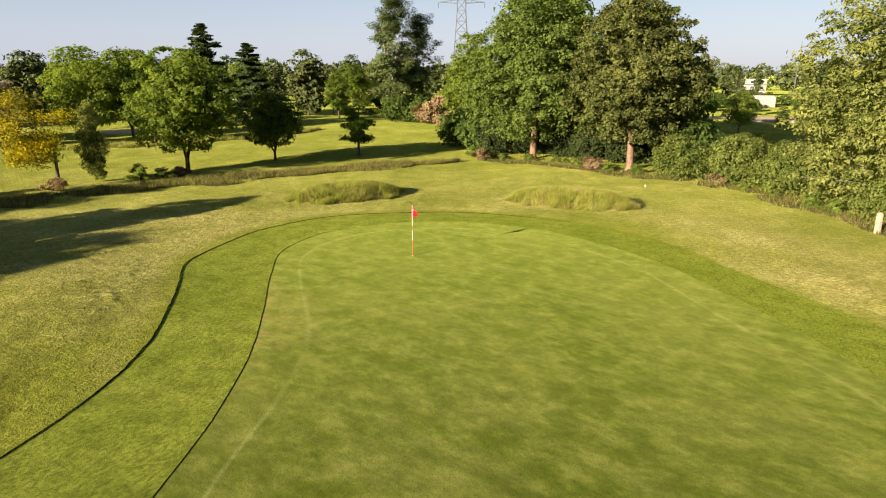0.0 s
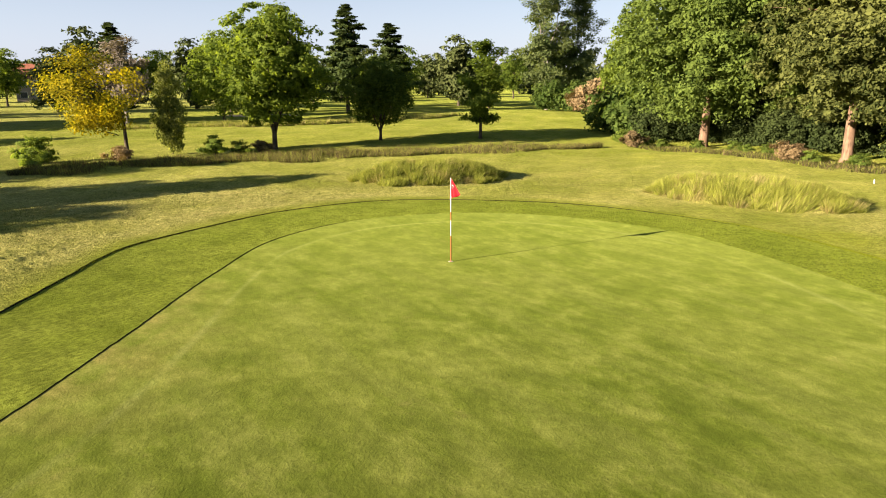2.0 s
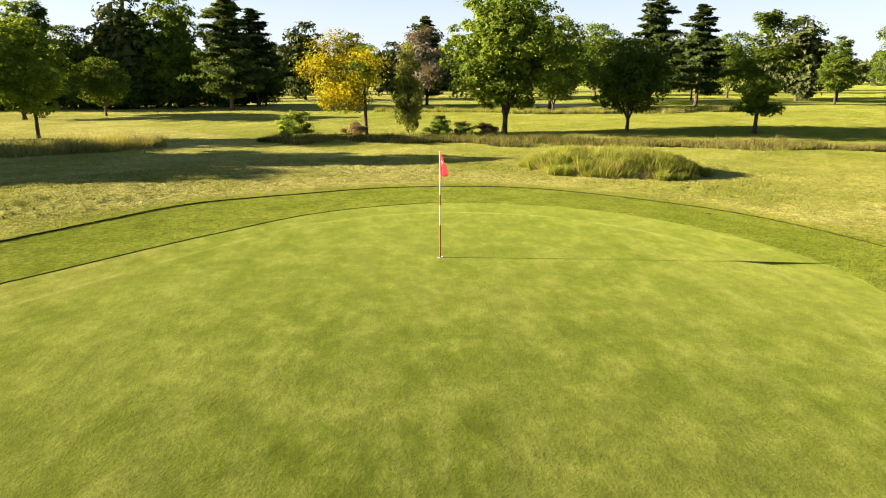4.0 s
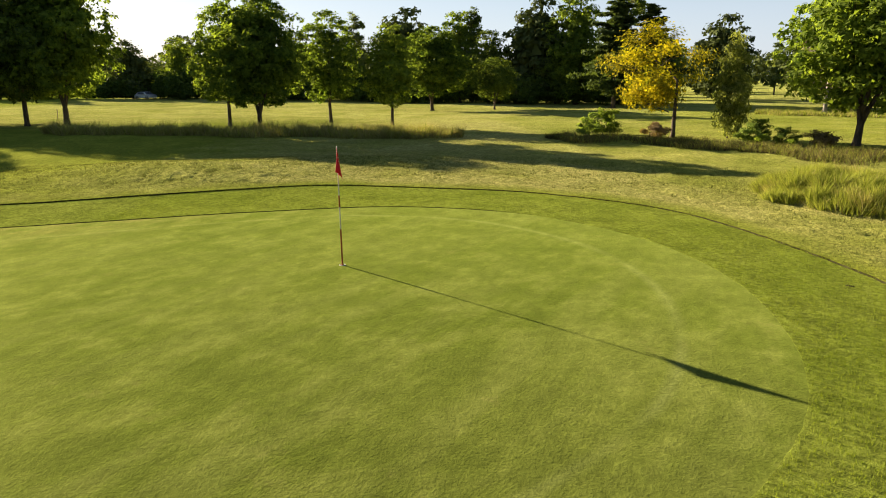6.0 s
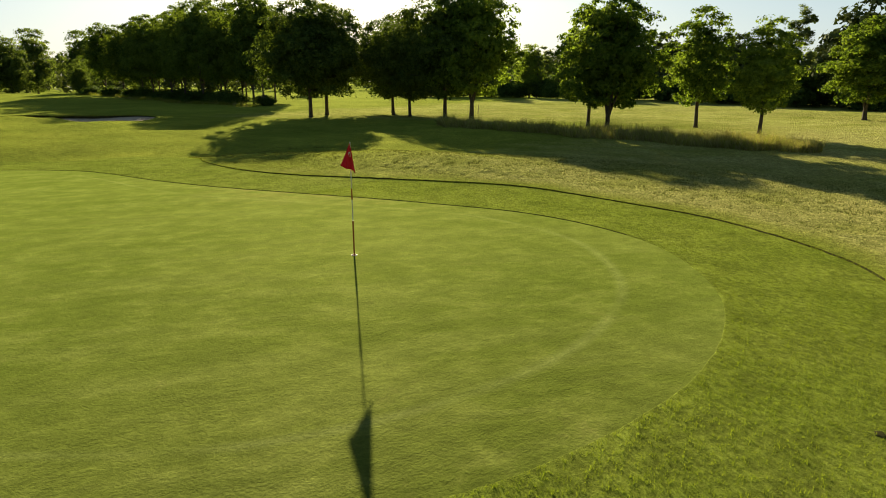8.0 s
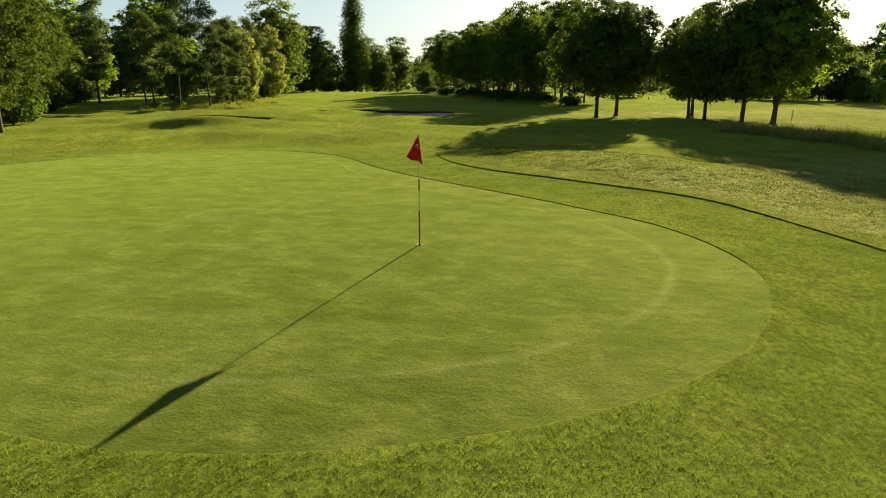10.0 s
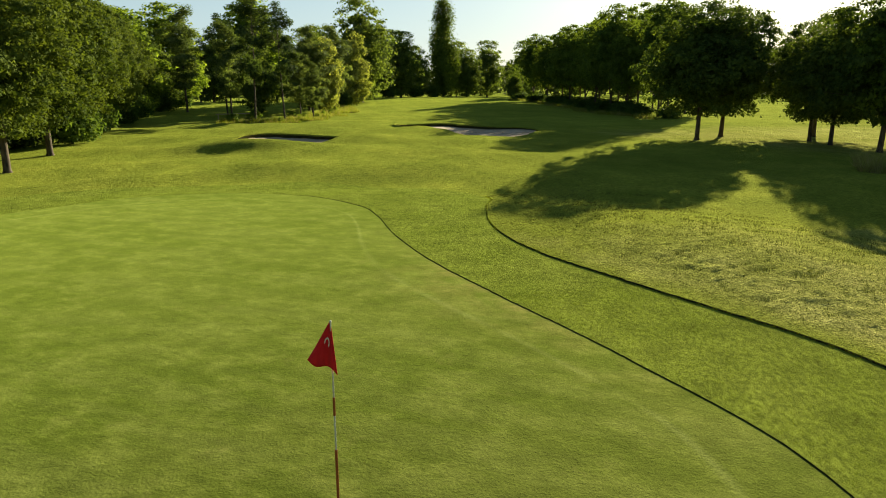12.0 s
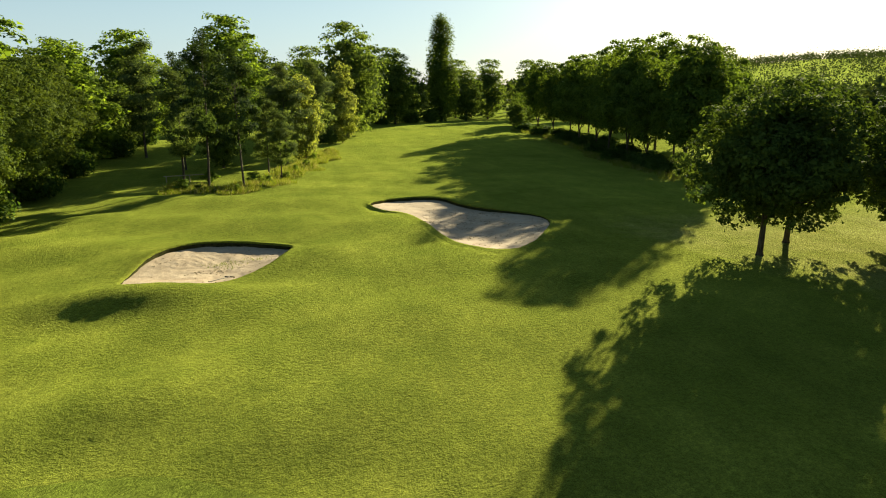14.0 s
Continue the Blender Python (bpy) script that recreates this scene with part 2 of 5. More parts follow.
LEAF_FAR = leaf_material("distant_leaves", (0.036, 0.055, 0.018), (0.084, 0.103, 0.037), 0.10, 0.12)
LEAF_OLIVE = leaf_material("olive_leaves", (0.020, 0.032, 0.010), (0.132, 0.152, 0.044), 0.34)
BUSH_M = leaf_material("bush_leaves", (0.031, 0.061, 0.012), (0.104, 0.152, 0.037), 0.42, 0.5)
HEDGE_M = leaf_material("hedge_leaves", (0.052, 0.085, 0.018), (0.195, 0.235, 0.058), 0.44, 0.5)
BUSH_FRESH = leaf_material("fresh_bush_leaves", (0.060, 0.105, 0.020), (0.200, 0.270, 0.055), 0.45, 0.5)
BRAMBLE_M = leaf_material("dry_bramble", (0.090, 0.070, 0.036), (0.250, 0.185, 0.100), 0.2, 0.5)
GRASS_DRY = leaf_material("dry_tall_grass", (0.120, 0.112, 0.035), (0.464, 0.408, 0.168), 0.35, 1.6, (1.1, 1.1, 0.6))
GRASS_WEED = leaf_material("weedy_ditch_grass", (0.046, 0.048, 0.020), (0.190, 0.155, 0.070), 0.30, 1.2, (1.1, 1.1, 0.6))
GRASS_TALL = leaf_material("tall_green_grass", (0.066, 0.100, 0.014), (0.400, 0.430, 0.088), 0.40, 2.2, (1.1, 1.1, 0.6))
GRASS_SHORT = leaf_material("rough_grass", (0.078, 0.098, 0.019), (0.190, 0.198, 0.052), 0.18, 0.5, (1.1, 1.1, 0.6))
GRASS_LAWN = leaf_material("lawn_grass", (0.104, 0.144, 0.008), (0.216, 0.256, 0.020), 0.42, 0.5, (1.1, 1.1, 0.6))
GRASS_COLLAR = leaf_material("collar_grass", (0.100, 0.152, 0.012), (0.216, 0.272, 0.030), 0.42, 0.5, (1.1, 1.1, 0.6))
BARK = bark_material("grey_brown_bark", (0.034, 0.027, 0.020), (0.125, 0.100, 0.076))
BARK_RED = bark_material("reddish_bark", (0.076, 0.050, 0.034), (0.240, 0.156, 0.104))
BARK_PALE = bark_material("pale_bark", (0.096, 0.088, 0.076), (0.336, 0.312, 0.272))


# ---- the lie of the land ----
def spline_ring(points, n):
    """A closed smooth curve through a few points."""
    pts = np.array(points, float)
    k = len(pts)
    s = np.linspace(0, k, n, endpoint=False)
    i, u = s.astype(int), (s % 1)[:, None]
    a, b_, c, d = pts[(i - 1) % k], pts[i % k], pts[(i + 1) % k], pts[(i + 2) % k]
    return 0.5 * (2 * b_ + (c - a) * u + (2 * a - 5 * b_ + 4 * c - d) * u**2 + (3 * b_ - a - 3 * c + d) * u**3)


CX, CY, RAYS = 2.0, 17.0, 760
ANG = np.arange(RAYS) * 2 * math.pi / RAYS


def radius_of(points):
    ring = spline_ring(points, 1200) - (CX, CY)
    a = np.arctan2(ring[:, 1], ring[:, 0]) % (2 * math.pi)
    order = np.argsort(a)
    return np.interp(ANG, a[order], np.hypot(*ring.T)[order], period=2 * math.pi)


GREEN_EDGE = radius_of([(3.4, 0.6), (-0.9, 0.55), (-4.0, 2.35), (-5.7, 5.5), (-5.95, 8.0), (-5.75, 11.7), (-5.9, 15.2), (-6.5, 18.9),
                        (-7.2, 22.5), (-7.6, 25.9), (-6.7, 28.8), (-5.0, 30.6), (-2.6, 31.75), (0.6, 31.85), (4.0, 30.5), (6.5, 27.7), (8.7, 24.0),
                        (10.0, 19.5), (10.9, 15.3), (11.6, 11.0), (10.6, 7.0), (8.4, 3.6), (6.0, 1.9)])
LIP_EDGE = radius_of([(4.0, -2.5), (-3.0, -2.6), (-8.5, 0.5), (-11.6, 4.5), (-10.5, 7.7), (-9.45, 10.6), (-9.0, 13.2), (-9.1, 16.2),
                      (-10.1, 20.5), (-11.05, 24.0), (-10.6, 27.4), (-9.5, 30.5), (-6.5, 33.5), (-2.1, 34.4), (1.8, 34.2), (6.2, 32.0),
                      (9.6, 27.8), (11.3, 23.5), (12.6, 19.8), (13.8, 16.0), (14.6, 11.0), (13.5, 4.5), (9.5, -0.5)])

# bunker outlines and their middles
BUNKER_A = [(-0.6, -22.5), (-1.4, -27.4), (-3.9, -30.4), (-7.3, -31.0), (-10.7, -29.3), (-9.9, -25.8), (-7.1, -22.5), (-3.9, -20.5)]
BUNKER_B = [(-19.6, -44.0), (-22.9, -47.4), (-27.5, -46.4), (-28.6, -41.2), (-31.4, -37.1), (-33.2, -33.1), (-29.8, -27.4),
            (-26.1, -23.9), (-23.4, -24.6), (-22.1, -29.3), (-21.9, -35.7), (-20.1, -40.2)]


def inside(points, x, y):
    """How far inside the outline (metres, rough): positive within."""
    ring = spline_ring(points, 96)
    mid = ring.mean(0)
    a = np.arctan2(ring[:, 1] - mid[1], ring[:, 0] - mid[0]) % (2 * math.pi)
    o = np.argsort(a)
    r = np.interp(np.arctan2(y - mid[1], x - mid[0]) % (2 * math.pi), a[o], np.hypot(*(ring - mid).T)[o], period=2 * math.pi)
    return r - np.hypot(x - mid[0], y - mid[1])


MOUNDS = [(-42.0, 18.0, 9.0, 13.0, 0.26), (-14.0, 16.2, 2.6, 4.4, 0.58), (-17.0, 21.5, 3.5, 3.5, 0.22), 
          (-2.9, -19.1, 3.2, 1.4, 0.85), (3.0, -15.0, 4.0, 3.0, 0.22), (4.5, -4.8, 3.4, 1.4, 0.42), (-4.0, -6.8, 4.5, 1.6, 0.26), (-9.5, -9.5, 3.5, 1.5, 0.22), (-2.0, -12.5, 4.0, 1.5, 0.22),
          (-12.0, -32.0, 18.0, 14.0, 0.22), (-13.5, -29.0, 2.2, 5.0, 0.30), (-20.0, -32.0, 2.4, 7.0, 0.25), (-14.0, -10.0, 7.0, 5.0, 0.18), (22.0, 48.0, 8.0, 16.0, 0.5),
          (-30.0, 62.0, 20.0, 10.0, 0.3), (-10.0, 90.0, 14.0, 12.0, 0.7), (-55.0, -150.0, 30.0, 30.0, 1.2)]

# the two mounds of long grass: middle, half axes, turn
GRASS_MOUNDS = [(-6.7, 39.8, 3.6, 1.9, 24), (7.3, 37.0, 3.8, 1.5, -27)]


def height(x, y):
    x, y = np.asarray(x, float), np.asarray(y, float)
    z = np.zeros_like(x)
    for mx, my, sx, sy, h in MOUNDS:
        z = z + h * np.exp(-0.5 * (((x - mx) / sx) ** 2 + ((y - my) / sy) ** 2))
    # the two steep-sided mounds of long grass
    for mx, my, ax, ay, turn in GRASS_MOUNDS:
        ca, sa = math.cos(radians(turn)), math.sin(radians(turn))
        q = ((ca * (x - mx) + sa * (y - my)) / ax) ** 2 + ((ca * (y - my) - sa * (x - mx)) / ay) ** 2
        z = z + 0.56 * np.clip((1 - q) * 1.5, 0, 1) ** 0.8
    # the green is slightly domed about the hole, and the course lies lower all round but in the west
    z = z - 0.30 * (1 - np.exp(-(x**2 + (y - 22) ** 2) / 225))
    d = np.hypot(x - CX, y - CY)
    far = np.clip((d - 13) / 25, 0, 1)
    z = z + far * (0.10 * np.sin(0.21 * x + 0.9) * np.sin(0.17 * y + 0.4) + 0.06 * np.sin(0.47 * x - 0.3 * y))
    s = np.clip((d - 15.5) / 6, 0, 1) * (y < 6) * np.exp(-((x + 3) / 22) ** 2)
    z = z + s * 0.15 * (np.sin(0.55 * y + 0.25 * x) + 0.7 * np.sin(0.9 * y - 0.42 * x + 1.3))
    return z + 62 * np.exp(-0.5 * (((x + 1000) / 330) ** 2 + ((y + 780) / 330) ** 2))


def ground_z(x, y):
    return float(height(x, y))


def mesh_from(name, verts, faces, mats, index=None, smooth=False):
    me = bpy.data.meshes.new(name)
    me.from_pydata(np.asarray(verts).tolist(), [], np.asarray(faces).tolist() if isinstance(faces, np.ndarray) else faces)
    for m in mats:
        me.materials.append(m)
    if index is not None:
        me.polygons.foreach_set("material_index", np.asarray(index, np.int32))
    me.polygons.foreach_set("use_smooth", np.full(len(me.polygons), smooth))
    me.update()
    return me


def build_ground():
    """One sheet from the middle of the green to the horizon: green, cut edge, collar, cut edge, then rough and fairway."""
    steps = [k / 24 for k in range(1, 24)]
    rings, zone = [], []
    lip = 0.030 * np.clip((CY + LIP_EDGE * np.sin(ANG) - 5.0) / 4.0, 0, 1) * np.clip((8.5 - (CX + LIP_EDGE * np.cos(ANG))) / 6.0, 0.0, 1)
    rag = np.array([noise.noise((7 * math.cos(a), 7 * math.sin(a), 3.0)) + 0.8 * noise.noise((60 * math.cos(a), 60 * math.sin(a), 9.0)) for a in ANG]) * 0.05
    lipr, gedge = LIP_EDGE + rag, GREEN_EDGE + 0.45 * rag
    cut = 0.002 + 0.012 * np.clip((ANG - 1.5) / 0.6, 0, 1) * np.clip((4.6 - ANG) / 0.4, 0, 1)
    for f in steps:
        rings.append((GREEN_EDGE * f, np.zeros(RAYS))), zone.append(0)
    for off in (0.05, 0.012, 0.0):
        rings.append((gedge - off, np.zeros(RAYS))), zone.append(0)
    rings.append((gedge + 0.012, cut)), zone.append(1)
    for off in (0.022, 0.06):
        rings.append((gedge + off, cut)), zone.append(2)
    for k in range(1, 14):
        rings.append((GREEN_EDGE + 0.06 + (lipr - GREEN_EDGE - 0.11) * k / 13, cut)), zone.append(2)
    for off in (-0.01, 0.0):
        rings.append((lipr + off, cut)), zone.append(2)
    rings.append((lipr + 0.03, cut + lip)), zone.append(3)
    for off in (0.04, 0.09):
        rings.append((lipr + off, cut + lip)), zone.append(4)
    r = 0.06
    while r < 2600:
        r += (0.15 if r < 9 else 0.30) + 0.020 * r + max(0, r - 90) * 0.05
        rings.append((lipr + 0.03 + r, (cut + lip) * max(0.0, 1 - r / 5))), zone.append(4)
    R = np.array([q[0] for q in rings])
    X, Y = CX + R * np.cos(ANG), CY + R * np.sin(ANG)
    Z = height(X, Y) + np.array([q[1] for q in rings])
    rough = np.clip((R - lipr - 0.4) / 1.5, 0, 1)
    hum = np.array([0.4 * noise.noise((x_ * 1.2, y_ * 1.2, 5.0)) + 0.6 * noise.noise((x_ * 2.9, y_ * 2.9, 8.0)) + 0.8 * noise.noise((x_ * 5.5, y_ * 5.5, 3.0)) for x_, y_ in zip(X[:150].ravel(), Y[:150].ravel())]).reshape(-1, RAYS)
    Z[:150] += (0.028 + 0.040 * np.clip((Y[:150] - 2) / 4, 0, 1) * np.clip((4 - X[:150]) / 6, 0, 1)) * hum[:len(Z)] * rough[:150]
    for pts in (BUNKER_A, BUNKER_B):
        d = inside(pts, X, Y)
        Z = Z - np.clip((d + 0.45) / 0.75, 0, 1) * 1.1
    n = len(rings)
    verts = np.concatenate([[[CX, CY, height(CX, CY)]], np.stack([X, Y, Z], -1).reshape(-1, 3)])
    j = np.arange(RAYS)
    k = (j + 1) % RAYS
    faces = [(0, 1 + a, 1 + b_) for a, b_ in zip(j.tolist(), k.tolist())]
    index = [0] * RAYS
    for i in range(1, n):
        lo, hi = 1 + (i - 1) * RAYS, 1 + i * RAYS
        faces += np.stack([lo + j, hi + j, hi + k, lo + k], 1).tolist()
        if zone[i] == 1:
            # dark colour on the west face only, standing in for the step's shade
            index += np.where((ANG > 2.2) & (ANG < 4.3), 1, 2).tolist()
        elif zone[i] == 3:
            index += np.where(lip > 0.010, 3, 4).tolist()
        else:
            index += [zone[i]] * RAYS
    me = mesh_from("ground", verts, faces, [GREEN_M, SOIL_SHADE_M, COLLAR_M, SOIL_SHADE_M, TURF_M], index, True)
    edge = np.concatenate([[9.0], np.clip(GREEN_EDGE - R, 0, 9).ravel()])
    # fairway: south of the green; the rough lies west, north and east of the collar, straw-coloured fields further off
    fx = 1 / (1 + np.exp(np.clip((Y - 17 + 0.10 * (X + 10)) / 4.5, -40, 40)))
    fx = np.maximum(fx, 0.70 * np.exp(-(np.maximum(R - LIP_EDGE, 0) / 1.3) ** 2))
    east = np.clip((X + 2) / 8, 0, 1) * (Y > -5)
    fx = np.maximum(np.maximum(fx, 0.52 * east), 0.15 + 0.20 * np.exp(-((ANG - radians(188)) / 0.35) ** 2))
    fx = np.maximum(fx, 0.50 * np.clip((Y - 32) / 5, 0, 1) + 0.12 * np.clip((Y - 46) / 8, 0, 1))
    fx = fx * (1 - 0.85 * np.exp(-((X - 14.0) / 3.0) ** 2 - ((Y - 26.0) / 6.0) ** 2))
    fx = np.maximum(fx, 0.72 * np.exp(-(np.maximum(R - LIP_EDGE, 0) / 5.0) ** 2) * np.exp(-((ANG - radians(62)) / 0.55) ** 2))
    # a dry rim of bare straw round the mounds of long grass
    for gx, gy, ax, ay, turn in GRASS_MOUNDS:
        ca, sa = math.cos(radians(turn)), math.sin(radians(turn))
        d = np.hypot((ca * (X - gx) + sa * (Y - gy)) / (ax + 0.6), (ca * (Y - gy) - sa * (X - gx)) / (ay + 0.5))
        fx = fx * (1 - 0.9 * np.exp(-(d / 1.06) ** 6))
    west = 1 / (1 + np.exp(np.clip((X + 43 + 0.25 * Y) / 2.5, -40, 40))) * np.clip((Y + 40) / 15, 0, 1)
    fx = fx * (1 - west) + 0.30 * west
    side = np.exp(-((ANG - radians(172)) / 0.42) ** 2)
    worn = np.concatenate([[0.0], (np.exp(-np.clip(GREEN_EDGE - R, 0, 50) / 1.3) * side).ravel()])
    for me_name, val in (("worn", worn), ("edge", edge), ("fairway", np.concatenate([[0.0], fx.ravel()]))):
        at = me.attributes.new(me_name, "FLOAT", "POINT")
        at.data.foreach_set("value", val.astype(np.float32))
    return tagged(new("ground", me), "mown golf turf with a pale green, a darker collar and dry rough", "ground", kind="structure")


build_ground()


def build_bunker(points, label):
    """A hollow of pale sand under a turf lip that is high on the far side."""
    root = new("bunker")
    ring = spline_ring(points, 160)
    mid = ring.mean(0)
    v, f, idx = [], [], []
    prof = [(1.50, -0.06, 0), (1.24, 0.02, 0), (1.08, 0.05, 0), (1.0, 0.07, 0), (0.985, -0.03, 0), (0.975, -0.15, 1)]
    for q, (s, dz, mi) in enumerate(prof):
        for x, y in ring:
            wob = 1 + 0.012 * noise.noise((x * 1.7, y * 1.7, 4.0)) * (s < 1.1)
            px, py = mid + ((x, y) - mid) * (1 + (s - 1) * (3.2 / max(2.5, math.hypot(x - mid[0], y - mid[1])))) * wob
            south = min(1.0, max(0.0, 0.35 - 1.1 * (y - mid[1]) / max(2.5, math.hypot(x - mid[0], y - mid[1]))))
            rise = (0.0, 0.01, 0.04, 0.10, 0.06, -0.10)[q] * south
            v.append((px, py, ground_z(px, py) + dz + rise + 0.025 * noise.noise((px * 1.9, py * 1.9, 1.0)) * (q > 0)))
    n = len(ring)
    for q in range(len(prof) - 1):
        for a in range(n):
            b_ = (a + 1) % n
            f.append((q * n + a, q * n + b_, (q + 1) * n + b_, (q + 1) * n + a))
            idx.append(prof[q + 1][2])
    me = mesh_from("turf_lip", v, f, [TURF_M, SOIL_SHADE_M], idx, True)
    at = me.attributes.new("fairway", "FLOAT", "POINT")
    at.data.foreach_set("value", np.ones(len(v), np.float32))
    o = new("turf_lip", me)
    o.parent = root
    v, f = [], []
    rr = 26
    for q in range(rr, 0, -1):
        for x, y in ring:
            s = q / rr
            px, py = mid + ((x, y) - mid) * s * 1.0
            south = min(1.0, max(0.0, 0.35 - 1.1 * (y - mid[1]) / max(2.5, math.hypot(x - mid[0], y - mid[1]))))
            zz = (ground_z(*(mid + ((x, y) - mid))) - 0.10 * south) * s**2 + ground_z(*mid) * (1 - s**2)
            v.append((px, py, zz - 0.11 - 0.24 * (1 - s**2) + 0.05 * noise.noise((px * 0.8, py * 0.8, 2.0)) + 0.03 * noise.noise((px * 2.6, py * 2.6, 5.0))))
    v.append((*mid, ground_z(*mid) - 0.35))
    for q in range(rr - 1):
        for a in range(n):
            b_ = (a + 1) % n
            f.append((q * n + a, (q + 1) * n + a, (q + 1) * n + b_, q * n + b_))
    for a in range(n):
        f.append(((rr - 1) * n + a, rr * n, (rr - 1) * n + (a + 1) % n))
    o = new("sand", mesh_from("sand", v, f, [SAND_M], None, True))
    o.parent = root
    return tagged(root, label, "bunker", group="bunkers beside the green", kind="structure")


def sand_z(points, x, y):
    """The height of the sand at a place inside a bunker."""
    ring = spline_ring(points, 160)
    mid = ring.mean(0)
    d = np.array((x, y)) - mid
    dist = math.hypot(*d)
    r = dist + float(inside(points, np.array([x]), np.array([y]))[0])
    s = min(1.0, dist / r)
    edge = mid + d * (r / max(dist, 1e-6))
    south = min(1.0, max(0.0, 0.35 - 1.1 * (edge[1] - mid[1]) / max(2.5, r)))
    zz = (ground_z(*edge) - 0.10 * south) * s**2 + ground_z(*mid) * (1 - s**2)
    return zz - 0.11 - 0.24 * (1 - s**2) + 0.05 * noise.noise((x * 0.8, y * 0.8, 2.0)) + 0.03 * noise.noise((x * 2.6, y * 2.6, 5.0))


build_bunker(BUNKER_A, "kidney-shaped bunker of pale sand under a cut turf lip")
build_bunker(BUNKER_B, "long two-lobed bunker of pale sand, half shaded")


# ---- plants ----
def tube(path, radii, sides=7):
    """Vertices and faces of a tapered limb along a path."""
    path = [Vector(q) for q in path]
    v, f = [], []
    for i, (q, r) in enumerate(zip(path, map(float, radii))):
        d = (path[min(i + 1, len(path) - 1)] - path[max(i - 1, 0)]).normalized()
        a = d.orthogonal().normalized()
        c = d.cross(a)
        for s in range(sides):
            u = 2 * math.pi * s / sides
            v.append(tuple(q + r * (math.cos(u) * a + math.sin(u) * c)))
    for i in range(len(path) - 1):
        for s in range(sides):
            t_ = (s + 1) % sides
            f.append((i * sides + s, i * sides + t_, (i + 1) * sides + t_, (i + 1) * sides + s))
    return v, f


def joined(pieces):
    v, f = [], []
    for pv, pf in pieces:
        o = len(v)
        v += pv
        f += [tuple(o + i for i in q) for q in pf]
    return v, f


def limb(rng, a, b_, r0, r1, bend=0.12, n=5):
    a, b_ = Vector(a), Vector(b_)
    ln = (b_ - a).length
    off = Vector((rng.uniform(-1, 1), rng.uniform(-1, 1), rng.uniform(-0.2, 0.8))) * ln * bend
    pts = [a.lerp(b_, s) + off * math.sin(math.pi * s) + Vector((rng.uniform(-1, 1), rng.uniform(-1, 1), 0)) * ln * 0.02 * (0 < s < 1)
           for s in np.linspace(0, 1, n).tolist()]
    return tube(pts, np.linspace(r0, r1, n), 6)


def leaves_at(rs, centres, size, long=1.6, up=0.35, out=None):
    """Leaf blades at the given centres."""
    n = len(centres)
    nor = rs.normal(size=(n, 3))
    nor /= np.linalg.norm(nor, axis=1, keepdims=True)
    if out is not None:
        nor = nor * 0.62 + out * 0.85
    nor[:, 2] += up
    nor /= np.linalg.norm(nor, axis=1, keepdims=True)
    ax = np.cross(nor, rs.normal(size=(n, 3)))
    ax /= np.linalg.norm(ax, axis=1, keepdims=True) + 1e-9
    side = np.cross(nor, ax)
    s = (size * rs.uniform(0.6, 1.35, n))[:, None]
    ln, w = s * long * 0.5, s * 0.5
    skew = rs.uniform(-0.5, 0.5, (n, 1))
    v = np.stack([centres - ax * ln * (0.7 + skew * 0.4) + side * w, centres + ax * ln, centres - ax * ln * (0.7 - skew * 0.4) - side * w], 1)
    return v.reshape(-1, 3), np.arange(3 * n).reshape(-1, 3)


